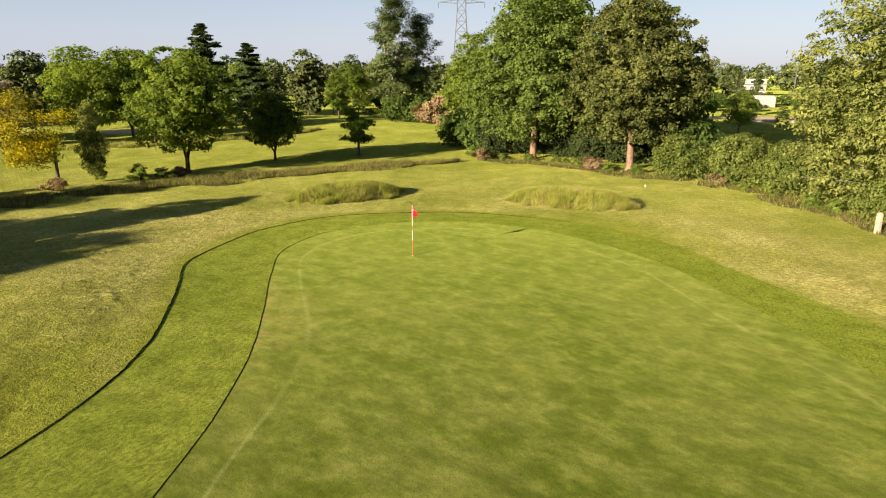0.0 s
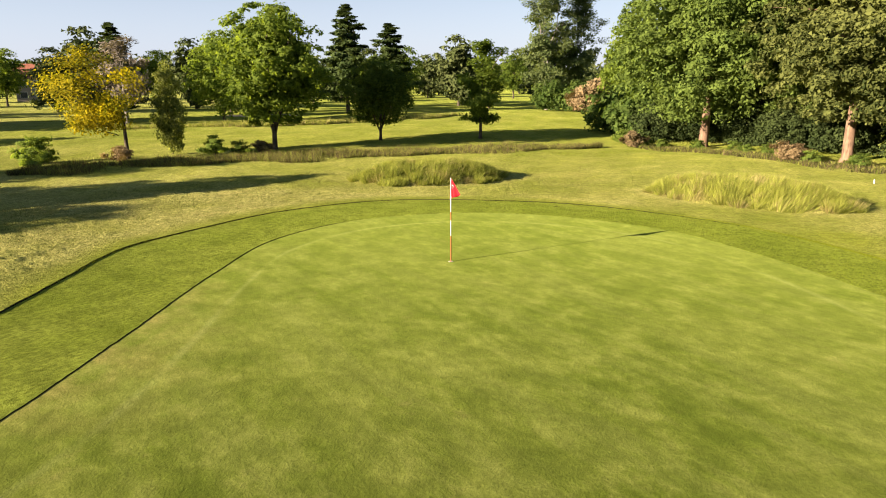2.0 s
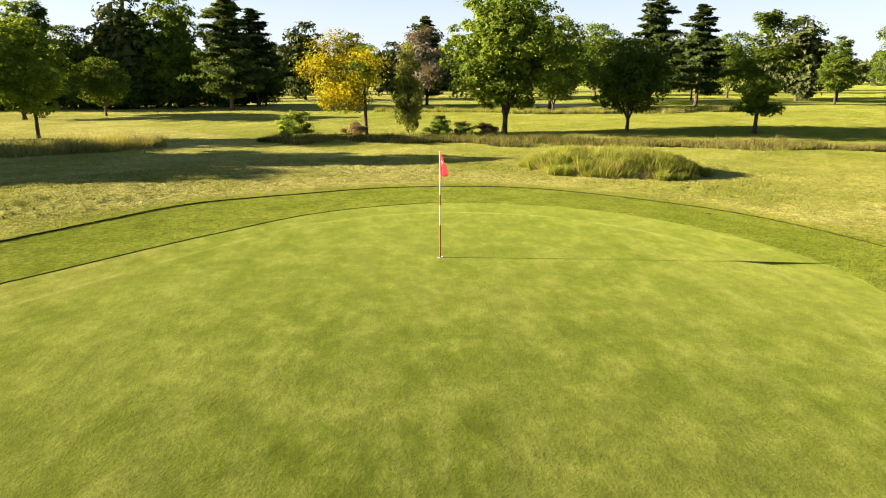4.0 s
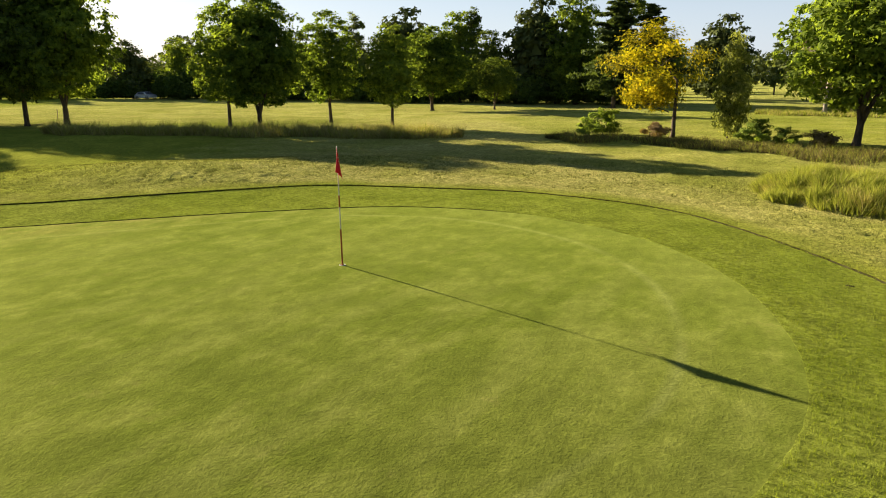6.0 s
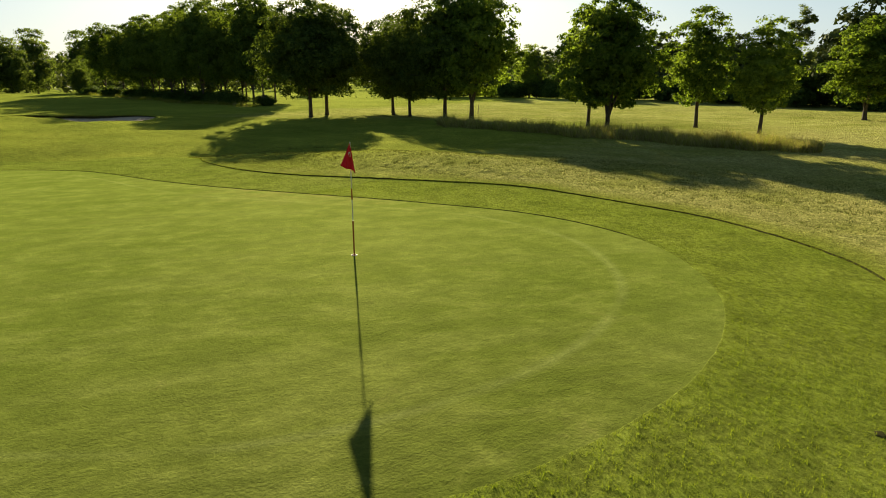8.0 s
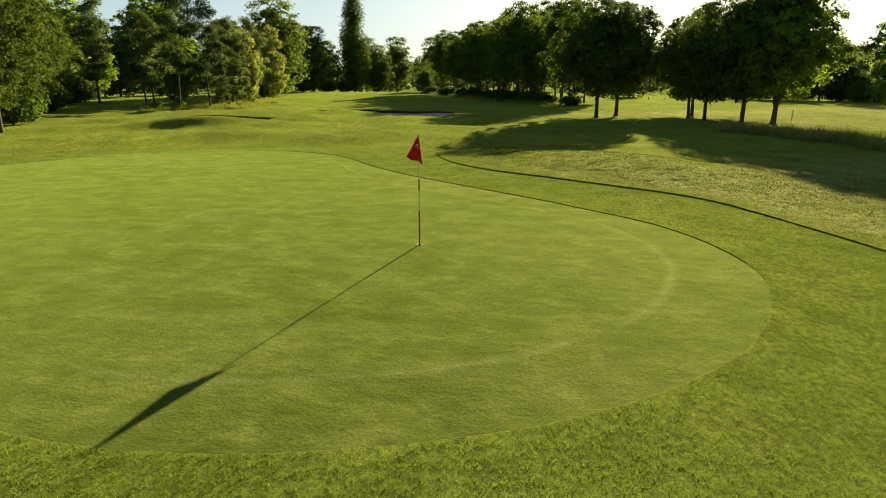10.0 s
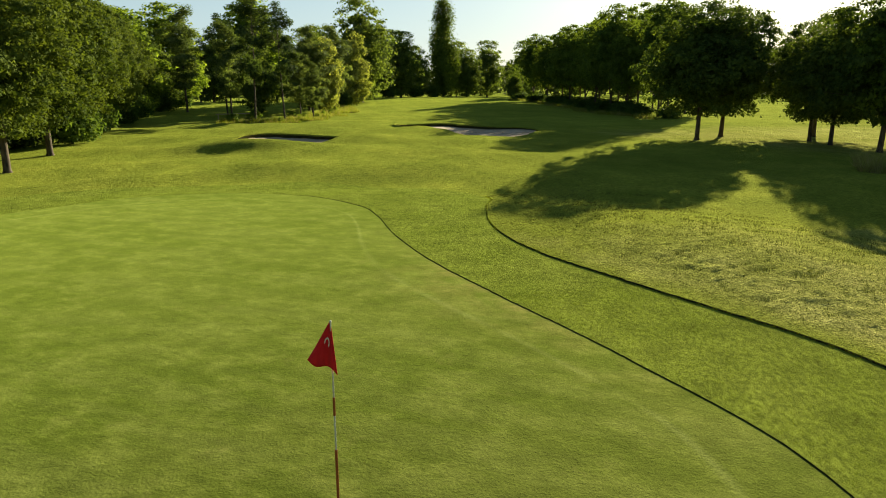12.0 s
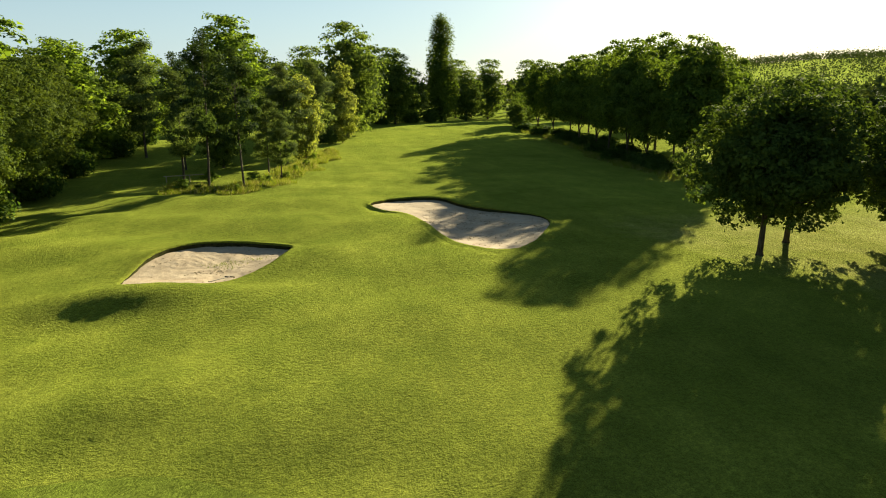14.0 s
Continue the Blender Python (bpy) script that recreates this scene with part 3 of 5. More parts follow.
def leafy_crown(rs, w, h0, h1, clumps, per, tight):
    """A billowing crown: leaf clumps set over an uneven envelope, each a small dome of leaves that face outwards."""
    i = np.arange(clumps) + 0.5
    z = 1 - 2 * i / clumps
    a = i * 2.399963 + rs.uniform(-0.25, 0.25, clumps)
    d = np.stack([np.sqrt(1 - z * z) * np.cos(a), np.sqrt(1 - z * z) * np.sin(a), z], 1)
    d += rs.normal(size=d.shape) * 0.09
    d /= np.linalg.norm(d, axis=1, keepdims=True)
    q = rs.uniform(-50, 50, 3)
    bulge = np.array([0.50 * noise.noise(Vector(v * 1.4 + q)) + 0.38 * noise.noise(Vector(v * 3.1 + q)) + 0.16 * noise.noise(Vector(v * 6.5 + q)) for v in d])
    bulge = bulge * (1 - 0.7 * np.clip(d[:, 2], 0, 1))
    holes = np.array([noise.noise(Vector(v * 4.6 - q)) for v in d])
    deep = rs.random(clumps)
    f = np.where(deep < 0.66, rs.uniform(0.84, 1.0, clumps), rs.uniform(0.42, 0.84, clumps)) * (1 + bulge)
    f = np.where((holes < -0.12) & (deep < 0.66), f * 0.62, f)
    rc = 0.100 * w * math.sqrt(300 / clumps) ** 0.8 * min(tight, 0.7) / 0.64 * rs.uniform(0.65, 1.30, clumps)
    # short sprays stand out beyond the envelope
    spray = (rs.random(clumps) < 0.20) & (d[:, 2] < 0.75)
    f, rc = np.where(spray, f * rs.uniform(1.03, 1.12, clumps), f), np.where(spray, rc * 0.55, rc)
    tall = h1 - h0
    c = d * f[:, None]
    c = np.clip(c / np.percentile(np.abs(c), 98, axis=0), -1.0, 1.0)
    c *= np.minimum(1.0, 1.12 / (np.linalg.norm(c, axis=1) + 1e-9))[:, None]
    c[:, :2] *= w / 2 - rc.mean()
    c[:, 2] = h0 + tall * 0.44 + np.where(c[:, 2] > 0, c[:, 2] * (tall * 0.56 - 0.6 * rc.mean()), c[:, 2] * tall * 0.42)
    # the crown narrows less below than above, and sags at its hem
    up = np.clip((c[:, 2] - h0) / tall, 0, 1)
    c[:, :2] *= (1.10 - 0.30 * up**2)[:, None]
    out = c - [0, 0, h0 + 0.38 * tall]
    out /= np.linalg.norm(out, axis=1, keepdims=True) + 1e-9
    n = clumps * per
    e = rs.normal(size=(n, 3))
    e /= np.linalg.norm(e, axis=1, keepdims=True)
    e = e + 0.60 * np.repeat(out, per, 0) + (0, 0, 0.30)
    e /= np.linalg.norm(e, axis=1, keepdims=True)
    far = rs.uniform(0.50, 1.08, n)
    stray = rs.random(n) < 0.14
    far = np.where(stray, far * rs.uniform(1.0, 1.6, n), far)
    pts = np.repeat(c, per, 0) + e * (np.repeat(rc, per) * far)[:, None] * (1.0, 1.0, 0.62)
    return pts, e, c


def crown_points(rs, kind, w, h0, h1, clumps, per, tight=1.0):
    """Leaf centres of a crown between the heights h0 and h1, w wide, gathered in clumps, with outward directions."""
    rad, mid = w / 2, (h0 + h1) / 2
    half = (h1 - h0) / 2
    d = rs.normal(size=(clumps, 3))
    d /= np.linalg.norm(d, axis=1, keepdims=True)
    if kind == "column":
        s = rs.uniform(0, 1, clumps)
        rr = rad * np.sin(np.clip(s * 0.88 + 0.06, 0, 1) * math.pi) ** 0.55 * np.sqrt(rs.random(clumps)) * (1 - 0.30 * s)
        u = rs.uniform(0, 2 * math.pi, clumps)
        c = np.stack([rr * np.cos(u), rr * np.sin(u), h0 + (h1 - h0) * s], 1)
        sp = np.array([0.10, 0.10, 0.16]) * w
    elif kind == "cone":
        # flat ragged boughs that shorten towards the top
        arms = max(24, clumps // 8)
        s = ((np.arange(arms) + rs.random(arms)) / arms) ** 0.9
        u = np.arange(arms) * 2.4 + rs.uniform(-0.6, 0.6, arms)
        reach = rad * (1.0 - 0.97 * s) ** 0.72 * rs.uniform(0.40, 1.25, arms)
        k = rs.randint(0, arms, clumps)
        g = rs.uniform(0.06, 1.0, clumps) ** 0.5
        c = np.stack([np.cos(u)[k] * reach[k] * g, np.sin(u)[k] * reach[k] * g, h0 + (h1 - h0) * 0.99 * s[k] + 0.14 * reach[k] * g], 1)
        c += rs.normal(size=c.shape) * (0.025 * w, 0.025 * w, 0.008 * w)
        sp = (np.array([0.058, 0.058, 0.014]) * w * (1.0 - 0.78 * s[k])[:, None])[:, None]
    elif kind == "airy":
        # sprays along limbs that rise and spread from the trunk
        arms = max(10, clumps // 5)
        s = (np.arange(arms) + rs.random(arms)) / arms
        u = np.arange(arms) * 2.4 + rs.uniform(-0.5, 0.5, arms)
        reach = rad * (np.sin(np.clip(0.18 + 0.80 * s, 0, 1) * math.pi) ** 0.6) * rs.uniform(0.6, 1.12, arms)
        k = rs.randint(0, arms, clumps)
        g = rs.uniform(0.28, 1.0, clumps)
        rise = (h1 - h0) * 0.16 * g * rs.uniform(0.2, 1.2, arms)[k]
        c = np.stack([np.cos(u)[k] * reach[k] * g, np.sin(u)[k] * reach[k] * g, h0 + (h1 - h0) * 0.88 * s[k] + rise], 1)
        c += rs.normal(size=c.shape) * (0.05 * w, 0.05 * w, 0.03 * w)
        sp = np.array([0.062, 0.062, 0.034]) * w
    else:
        return leafy_crown(rs, w, h0, h1, clumps, per, tight)
    pts = (c[:, None] + np.clip(rs.normal(size=(clumps, per, 3)), -1.7, 1.7) * sp * tight).reshape(-1, 3)
    out = np.repeat(c - [0, 0, mid - 0.25 * half], per, 0)
    return pts, out / (np.linalg.norm(out, axis=1, keepdims=True) + 1e-9), c


def grow_tree(name, kind, h, w, clear, leaf_m, bark, seed, clumps=90, per=70, leaf=0.26, long=1.6, stems=1, trunk=0.16, limbs=14, lean=0.0, fill=1, tight=1.0, shift=(0.0, 0.0)):
    """A tree at the origin: a tapered trunk with limbs, and a crown of separate leaves."""
    rng, rs = random.Random(seed), np.random.RandomState(seed)
    root = new(name)
    pts, out, cen = crown_points(rs, kind, w, clear, h, clumps, per, tight)
    pts, cen = pts + (*shift, 0), cen + (*shift, 0)
    v, f = leaves_at(rs, pts, leaf, long, 0.35, out)
    if fill:
        heart = np.array([*shift, clear + 0.42 * (h - clear)])
        inner = np.concatenate([(cen - heart) * (k, k, 0.72) + heart for k in ((0.50, 0.70) if fill == 1 else (0.45, 0.55, 0.62, 0.70, 0.76))])
        iv, if_ = leaves_at(rs, inner + rs.normal(size=inner.shape) * 0.035 * w, leaf * 2.2, 1.2)
        f = np.concatenate([f, if_ + len(v)])
        v = np.concatenate([v, iv])
    v[:, 2] = np.maximum(v[:, 2], 0.12)
    v[:, 0] += lean * v[:, 2]
    crown = new("crown", mesh_from("crown", v, f, [leaf_m]))
    crown.parent = root
    pieces = []
    top = clear + (h - clear) * (0.85 if kind == "column" else 0.55)
    fork = clear * 0.55 if stems > 1 else 0.0
    flare = trunk * 1.7
    if stems > 1:
        base = [(0, 0, -0.15), (0.01, 0.0, 0.2), (0.03, 0.02, fork * 0.6), (0.03, 0.03, fork)]
        pieces.append(tube(base, [flare, trunk * 1.15, trunk, trunk * 0.95], 9))
        heads = []
        for s in range(stems):
            u = 2 * math.pi * s / stems + rng.uniform(-0.4, 0.4)
            head = Vector((math.cos(u) * w * 0.16, math.sin(u) * w * 0.16, top))
            pieces.append(limb(rng, (0.03, 0.03, fork - 0.1), head, trunk * 0.72, trunk * 0.2, 0.10, 7))
            heads.append(head)
    else:
        head = Vector((0.6 * shift[0] + lean * top + rng.uniform(-0.2, 0.2), 0.6 * shift[1] + rng.uniform(-0.2, 0.2), top))
        pieces.append(tube([(0, 0, -0.15), (0.0, 0.0, 0.25), *[(lean * top * s + rng.uniform(-0.05, 0.05), rng.uniform(-0.05, 0.05), top * s) for s in (0.25, 0.5, 0.75)], tuple(head)],
                           [flare, trunk * 1.1, trunk * 0.95, trunk * 0.75, trunk * 0.5, trunk * 0.18], 9))
        heads = [head]
    far = sorted(range(len(cen)), key=lambda i: rng.random())[:limbs]
    for i in far:
        c = Vector(cen[i])
        c.x += lean * c.z
        hd = rng.choice(heads)
        s = min(0.95, max(0.3, (c.z - 0.25 * c.xy.length) / top))
        start = Vector((hd.x * s, hd.y * s, top * s)) if stems == 1 else Vector((0.03, 0.03, fork)).lerp(hd, max(0.15, min(0.9, s - 0.15)))
        pieces.append(limb(rng, start, c, trunk * 0.34 * (1.1 - 0.6 * s), 0.012, 0.12))
    tv, tf = joined(pieces)
    tr = new("trunk", mesh_from("trunk", tv, tf, [bark], None, True))
    tr.parent = root
    return root


USED = {}


def plant(ob, x, y, size=1.0, turn=0.0, label="", category="tree", group="", wide=1.0):
    """The first call sets the grown plant itself down; later calls set down copies."""
    m = Matrix.LocRotScale((x, y, ground_z(x, y)), Euler((0, 0, radians(turn))), (size * wide, size * wide, size))
    if ob.name in USED:
        ob = copy_thing(ob, m)
    else:
        USED[ob.name] = True
        ob.matrix_basis = m
    return tagged(ob, label, category, group)


def blades(rs, x, y, tall, width, bend=0.5):
    """Grass blades: slender leaning triangles."""
    n = len(x)
    u = rs.uniform(0, 2 * math.pi, n)
    h = tall * rs.uniform(0.5, 1.25, n)
    z = height(x, y)
    wx, wy = np.cos(u) * width, np.sin(u) * width
    k = rs.uniform(0, 2 * math.pi, n)
    g = h * bend * rs.uniform(0.1, 1, n)
    bx, by = np.cos(k) * g, np.sin(k) * g
    a = np.stack([x - wx, y - wy, z - 0.02], 1)
    c = np.stack([x + wx, y + wy, z - 0.02], 1)
    tip = np.stack([x + bx, y + by, z + h], 1)
    return np.stack([a, c, tip], 1).reshape(-1, 3), np.arange(3 * n).reshape(-1, 3)


# ---- the pin and the hole ----
PIN = (-1.7, 25.0)
RED_M = plain_material("red_brown_paint", (0.30, 0.075, 0.030), 0.45, 0.12, 8.0)
WHITE_M = plain_material("white_paint", (0.58, 0.57, 0.53), 0.4, 0.06, 8.0)
FLAG_M, t, b = nodes_of("red_flag_cloth", 0.7, 0.2)
t.links.new(ramp_of(t, noise_of(t, coords(t), 6.0), (0.3, (0.42, 0.010, 0.020)), (0.7, (0.55, 0.018, 0.030))), b.inputs["Base Color"])
tr = t.nodes.new("ShaderNodeBsdfTranslucent")
tr.inputs["Color"].default_value = (0.42, 0.012, 0.02, 1)
mx = t.nodes.new("ShaderNodeMixShader")
mx.inputs[0].default_value = 0.18
t.links.new(b.outputs[0], mx.inputs[1]), t.links.new(tr.outputs[0], mx.inputs[2])
t.links.new(mx.outputs[0], t.nodes["Material Output"].inputs["Surface"])


def build_pin():
    root = new("flagstick")
    root.location = (*PIN, ground_z(*PIN))
    # a stout red-brown foot, then thin white rod with one thicker dark red sleeve
    for name, lo, hi, rad, m in (("foot_sleeve", 0.0, 0.70, 0.0165, RED_M), ("white_band", 0.70, 1.12, 0.011, WHITE_M), ("red_band", 1.12, 1.34, 0.0145, RED_M), ("white_band", 1.34, 2.20, 0.010, WHITE_M)):
        v, f = tube([(0, 0, lo), (0, 0, hi - 0.01), (0, 0, hi)], [rad, rad, rad * 0.9], 10)
        f += [tuple(range(9, -1, -1)), tuple(range(20, 30))]
        o = new(name, mesh_from(name, v, f, [m], None, False))
        o.parent = root
    v, f = tube([(0, 0, 2.19), (0, 0, 2.21), (0, 0, 2.225), (0, 0, 2.235)], [0.007, 0.012, 0.011, 0.004], 10)
    o = new("knob", mesh_from("knob", v, f, [WHITE_M], None, True))
    o.parent = root
    # the cloth hangs limp from the top: it widens downwards in soft folds to two low corners
    top, fly, low = Vector((0.0, 0.0, 2.235)), Vector((0.255, -0.03, 1.79)), Vector((-0.035, 0.095, 1.63))
    across = (fly - low).cross(top - low).normalized()

    def cloth(u, w, proud=0.0):
        p = top + w * ((1 - u) * (low - top) + u * (fly - top))
        fold = 0.035 * math.sin(5.2 * u + 0.5) * w + 0.012 * math.sin(11 * u + 3 * w) * w
        hem = 0.025 * math.sin(7 * u) * w**4
        return tuple(p + across * (fold + proud) + Vector((0, 0, hem + 0.03 * math.sin(math.pi * u) * w)))

    nu, nv = 17, 19
    v = [cloth(i / (nu - 1), 0.03 + 0.97 * j / (nv - 1)) for i in range(nu) for j in range(nv)]
    f = [(i * nv + j, i * nv + j + 1, (i + 1) * nv + j + 1, (i + 1) * nv + j) for i in range(nu - 1) for j in range(nv - 1)]
    flag = new("flag", mesh_from("flag", v, f, [FLAG_M], None, True))
    sol = flag.modifiers.new("cloth", "SOLIDIFY")
    sol.thickness, sol.offset = 0.004, 0.0
    flag.parent = root
    # a plain white arc on each face, and the white tie at the hoist
    for proud in (-0.005, 0.005):
        v, f = [], []
        for k in range(9):
            a = radians(-20 + 30 * k)
            for q in (0.075, 0.115):
                v.append(cloth(0.46 + 1.5 * q * math.cos(a), 0.48 - q * math.sin(a), proud))
        f = [(2 * k, 2 * k + 1, 2 * k + 3, 2 * k + 2) for k in range(8)]
        e = new("emblem", mesh_from("emblem", v, f, [WHITE_M], None, True))
        e.parent = flag
    v, f = tube([(-0.014, 0.0, 1.70), (0.014, 0.004, 1.735), (-0.010, 0.012, 1.76)], [0.010, 0.013, 0.008], 8)
    e = new("tie", mesh_from("tie", v, f, [WHITE_M], None, True))
    e.parent = root
    return tagged(root, "red and white banded flagstick with a limp red flag", "flagstick")


build_pin()


def build_cup():
    """The hole: a white-rimmed cup let into the turf."""
    v, f = [], []
    prof = [(0.062, 0.004), (0.056, 0.010), (0.050, 0.006), (0.050, -0.012)]
    for r, z in prof:
        v += [(r * math.cos(k * math.pi / 12), r * math.sin(k * math.pi / 12), z) for k in range(24)]
    for q in range(3):
        f += [(q * 24 + k, q * 24 + (k + 1) % 24, (q + 1) * 24 + (k + 1) % 24, (q + 1) * 24 + k) for k in range(24)]
    o = new("hole_cup", mesh_from("hole_cup", v, f, [WHITE_M], None, True))
    o.location = (*PIN, ground_z(*PIN))
    return tagged(o, "white-rimmed hole cup set in the green", "hole")


build_cup()

def along(line, s):
    """A point at the part s of the way along a line of points."""
    line = np.array(line, float)
    seg = np.concatenate([[0], np.cumsum(np.linalg.norm(np.diff(line, axis=0), axis=1))])
    return float(np.interp(s * seg[-1], seg, line[:, 0])), float(np.interp(s * seg[-1], seg, line[:, 1]))


# ---- trees ----
maple = grow_tree("maple_tree", "round", 9.6, 7.6, 1.9, LEAF_MAPLE, BARK, 11, 380, 64, 0.18, 1.5, 3, 0.17, 26, fill=2, tight=0.62)
lime = grow_tree("lime_tree", "round", 8.4, 5.0, 1.7, LEAF_MAPLE, BARK, 12, 240, 60, 0.150, 1.5, 1, 0.13, 22, tight=0.60)
oak = grow_tree("field_maple_tree", "round", 12.4, 11.6, 2.4, LEAF_SHADE, BARK, 13, 500, 60, 0.20, 1.5, 1, 0.20, 24, fill=2, tight=0.60)
small = grow_tree("young_tree", "round", 6.3, 6.0, 1.4, LEAF_DARK, BARK, 14, 240, 61, 0.145, 1.5, 3, 0.11, 14, tight=0.64)
slim = grow_tree("slim_tree", "airy", 7.8, 4.2, 0.9, LEAF_MAPLE, BARK, 15, 85, 95, 0.165, 1.5, 1, 0.12, 16)
yellow = grow_tree("yellow_tree", "airy", 6.6, 6.4, 1.7, LEAF_YELLOW, BARK, 16, 95, 90, 0.12, 1.6, 1, 0.12, 22, fill=0, shift=(-1.3, -1.1))
chestnut = grow_tree("broadleaf_tree", "round", 14.2, 12.6, 2.1, LEAF_CHEST, BARK_RED, 17, 900, 72, 0.17, 1.5, 1, 0.30, 14, fill=2, tight=0.64)
olive = grow_tree("rounded_broadleaf_tree", "round", 13.6, 10.8, 2.3, LEAF_OLIVE, BARK_RED, 34, 800, 76, 0.16, 1.5, 1, 0.28, 14, fill=2, tight=0.64)
wood = grow_tree("woodland_tree", "round", 18.0, 12.5, 0.8, LEAF_WOOD, BARK, 18, 280, 40, 0.36, 1.5, 1, 0.26, 14, fill=2)
thicket = grow_tree("thicket_tree", "round", 18.0, 11.5, 4.3, LEAF_DARK, BARK, 38, 260, 46, 0.33, 1.5, 3, 0.20, 22, fill=2)
wood_near = grow_tree("leafy_woodland_tree", "round", 18.0, 12.5, 2.8, LEAF_GROVE, BARK, 41, 900, 64, 0.19, 1.5, 1, 0.26, 14, fill=2, tight=0.64)
locust = grow_tree("tall_leafy_tree", "round", 18.0, 11.4, 0.9, LEAF_MAPLE, BARK, 19, 280, 42, 0.34, 1.7, 1, 0.28, 14, fill=2)
birch = grow_tree("birch_tree", "airy", 16.0, 7.6, 3.4, LEAF_WILLOW, BARK, 20, 150, 125, 0.19, 1.6, 1, 0.17, 18)
pine = grow_tree("pine_tree", "cone", 16.0, 10.5, 1.6, LEAF_PINE, BARK, 21, 460, 46, 0.25, 3.0, 1, 0.26, 24)
aspen = grow_tree("tall_poplar_tree", "airy", 22.0, 9.0, 1.2, LEAF_WILLOW, BARK_PALE, 22, 240, 90, 0.275, 1.4, 2, 0.26, 20)
column = grow_tree("columnar_poplar_tree", "column", 30.0, 11.0, 1.5, LEAF_DARK, BARK, 23, 300, 60, 0.45, 1.5, 1, 0.4, 8, fill=2, tight=0.7)
scots = grow_tree("scots_pine_tree", "airy", 18.0, 9.0, 5.2, LEAF_PINE, BARK, 33, 84, 90, 0.24, 2.6, 1, 0.2, 26, lean=0.05, fill=0)
pale = grow_tree("pale_shrubby_tree", "round", 12.8, 10.0, 0.3, LEAF_LIGHT, BARK_PALE, 24, 560, 84, 0.125, 1.7, 3, 0.20, 16, fill=2, tight=0.62)
grey = grow_tree("dry_grey_tree", "airy", 9.0, 7.0, 2.0, LEAF_GREY, BARK_PALE, 25, 90, 40, 0.16, 3.5, 1, 0.18, 40)
lite = grow_tree("light_green_tree", "round", 14.0, 8.6, 0.6, LEAF_LIGHT, BARK, 26, 120, 100, 0.31, 1.5, 1, 0.18, 12)
far_tree = grow_tree("distant_tree", "round", 14.0, 11.0, 0.8, LEAF_FAR, BARK, 27, 120, 26, 0.62, 1.4, 1, 0.25, 5, fill=2)
far_airy = grow_tree("distant_poplar", "airy", 16.0, 7.0, 1.0, LEAF_WILLOW, BARK, 28, 75, 34, 0.55, 1.4, 1, 0.22, 8)
maple_far = grow_tree("spreading_tree", "round", 10.0, 8.6, 1.9, LEAF_MAPLE, BARK, 37, 170, 55, 0.24, 1.5, 3, 0.17, 10)
hedge = grow_tree("hedge_bush", "round", 3.6, 5.0, 0.0, HEDGE_M, BARK, 39, 90, 110, 0.125, 1.6, 3, 0.05, 8)
bush = grow_tree("bush", "round", 3.6, 5.0, 0.0, BUSH_M, BARK, 29, 80, 36, 0.24, 1.7, 3, 0.05, 8, fill=2)
shade_bush = grow_tree("dark_bush", "round", 4.2, 5.6, 0.0, LEAF_DEEP_SHADE, BARK, 42, 140, 46, 0.20, 1.6, 3, 0.05, 8, fill=2)
shrub = grow_tree("small_bush", "airy", 1.7, 2.6, 0.1, BUSH_FRESH, BARK, 30, 46, 80, 0.1, 1.8, 3, 0.03, 8)
bramble = grow_tree("dry_bramble", "airy", 1.3, 3.0, 0.1, BRAMBLE_M, BARK, 31, 50, 80, 0.095, 2.0, 3, 0.02, 8)

mistle = grow_tree("mistletoe_poplar", "airy", 17.0, 6.5, 2.5, LEAF_WILLOW, BARK, 35, 70, 56, 0.34, 1.4, 1, 0.2, 26, fill=0)
rs = np.random.RandomState(36)
for k in range(7):
    q = rs.normal(size=(110, 3))
    q /= np.linalg.norm(q, axis=1, keepdims=True)
    c0 = np.array([rs.uniform(-2.2, 2.2), rs.uniform(-2.2, 2.2), rs.uniform(11.5, 16.5)])
    mv, mf = leaves_at(rs, c0 + q * rs.uniform(0.2, 0.62, (110, 1)), 0.28)
    ball = new("mistletoe", mesh_from("mistletoe", mv, mf, [LEAF_DARK]))
    ball.parent = mistle
    ball["label"] = "dark round mistletoe clump"

ROUND = "trees along the ditch"
# the line of trees on the ditch and the field edge
plant(maple, -20.9, 49.6, 1.02, 0, "green maple with a forked trunk standing in dry grass", group=ROUND)
plant(small, -15.6, 56.4, 1.0, 40, "small dark tree with two leaning stems by the ditch", group=ROUND)
plant(slim, -8.5, 60.2, 1.0, 0, "slim upright tree with gaps in its crown", group=ROUND)
plant(yellow, -27.3, 42.8, 1.0, 0, "young tree with golden yellow leaves beside the ditch", group=ROUND)
plant(maple, -36.5, 16.9, 0.94, 70, "green maple with a forked trunk in tall grass", group=ROUND)
plant(lime, -43.0, 21.3, 1.0, 0, "upright green lime tree in tall grass", group=ROUND)
plant(lime, -39.5, 26.2, 0.86, 130, "upright green lime tree in tall grass", group=ROUND)
plant(lime, -40.2, 14.0, 1.02, 210, "upright green lime tree in tall grass", group=ROUND)
plant(lite, -26.2, 45.6, 0.42, 10, "thin leaning young tree with ivy", group=ROUND, wide=0.62)
plant(maple, -65.8, 31.0, 0.95, 200, "rounded maple alone on the field", wide=1.15)
plant(small, -65.2, 38.2, 0.95, 90, "low bushy tree on the field", )
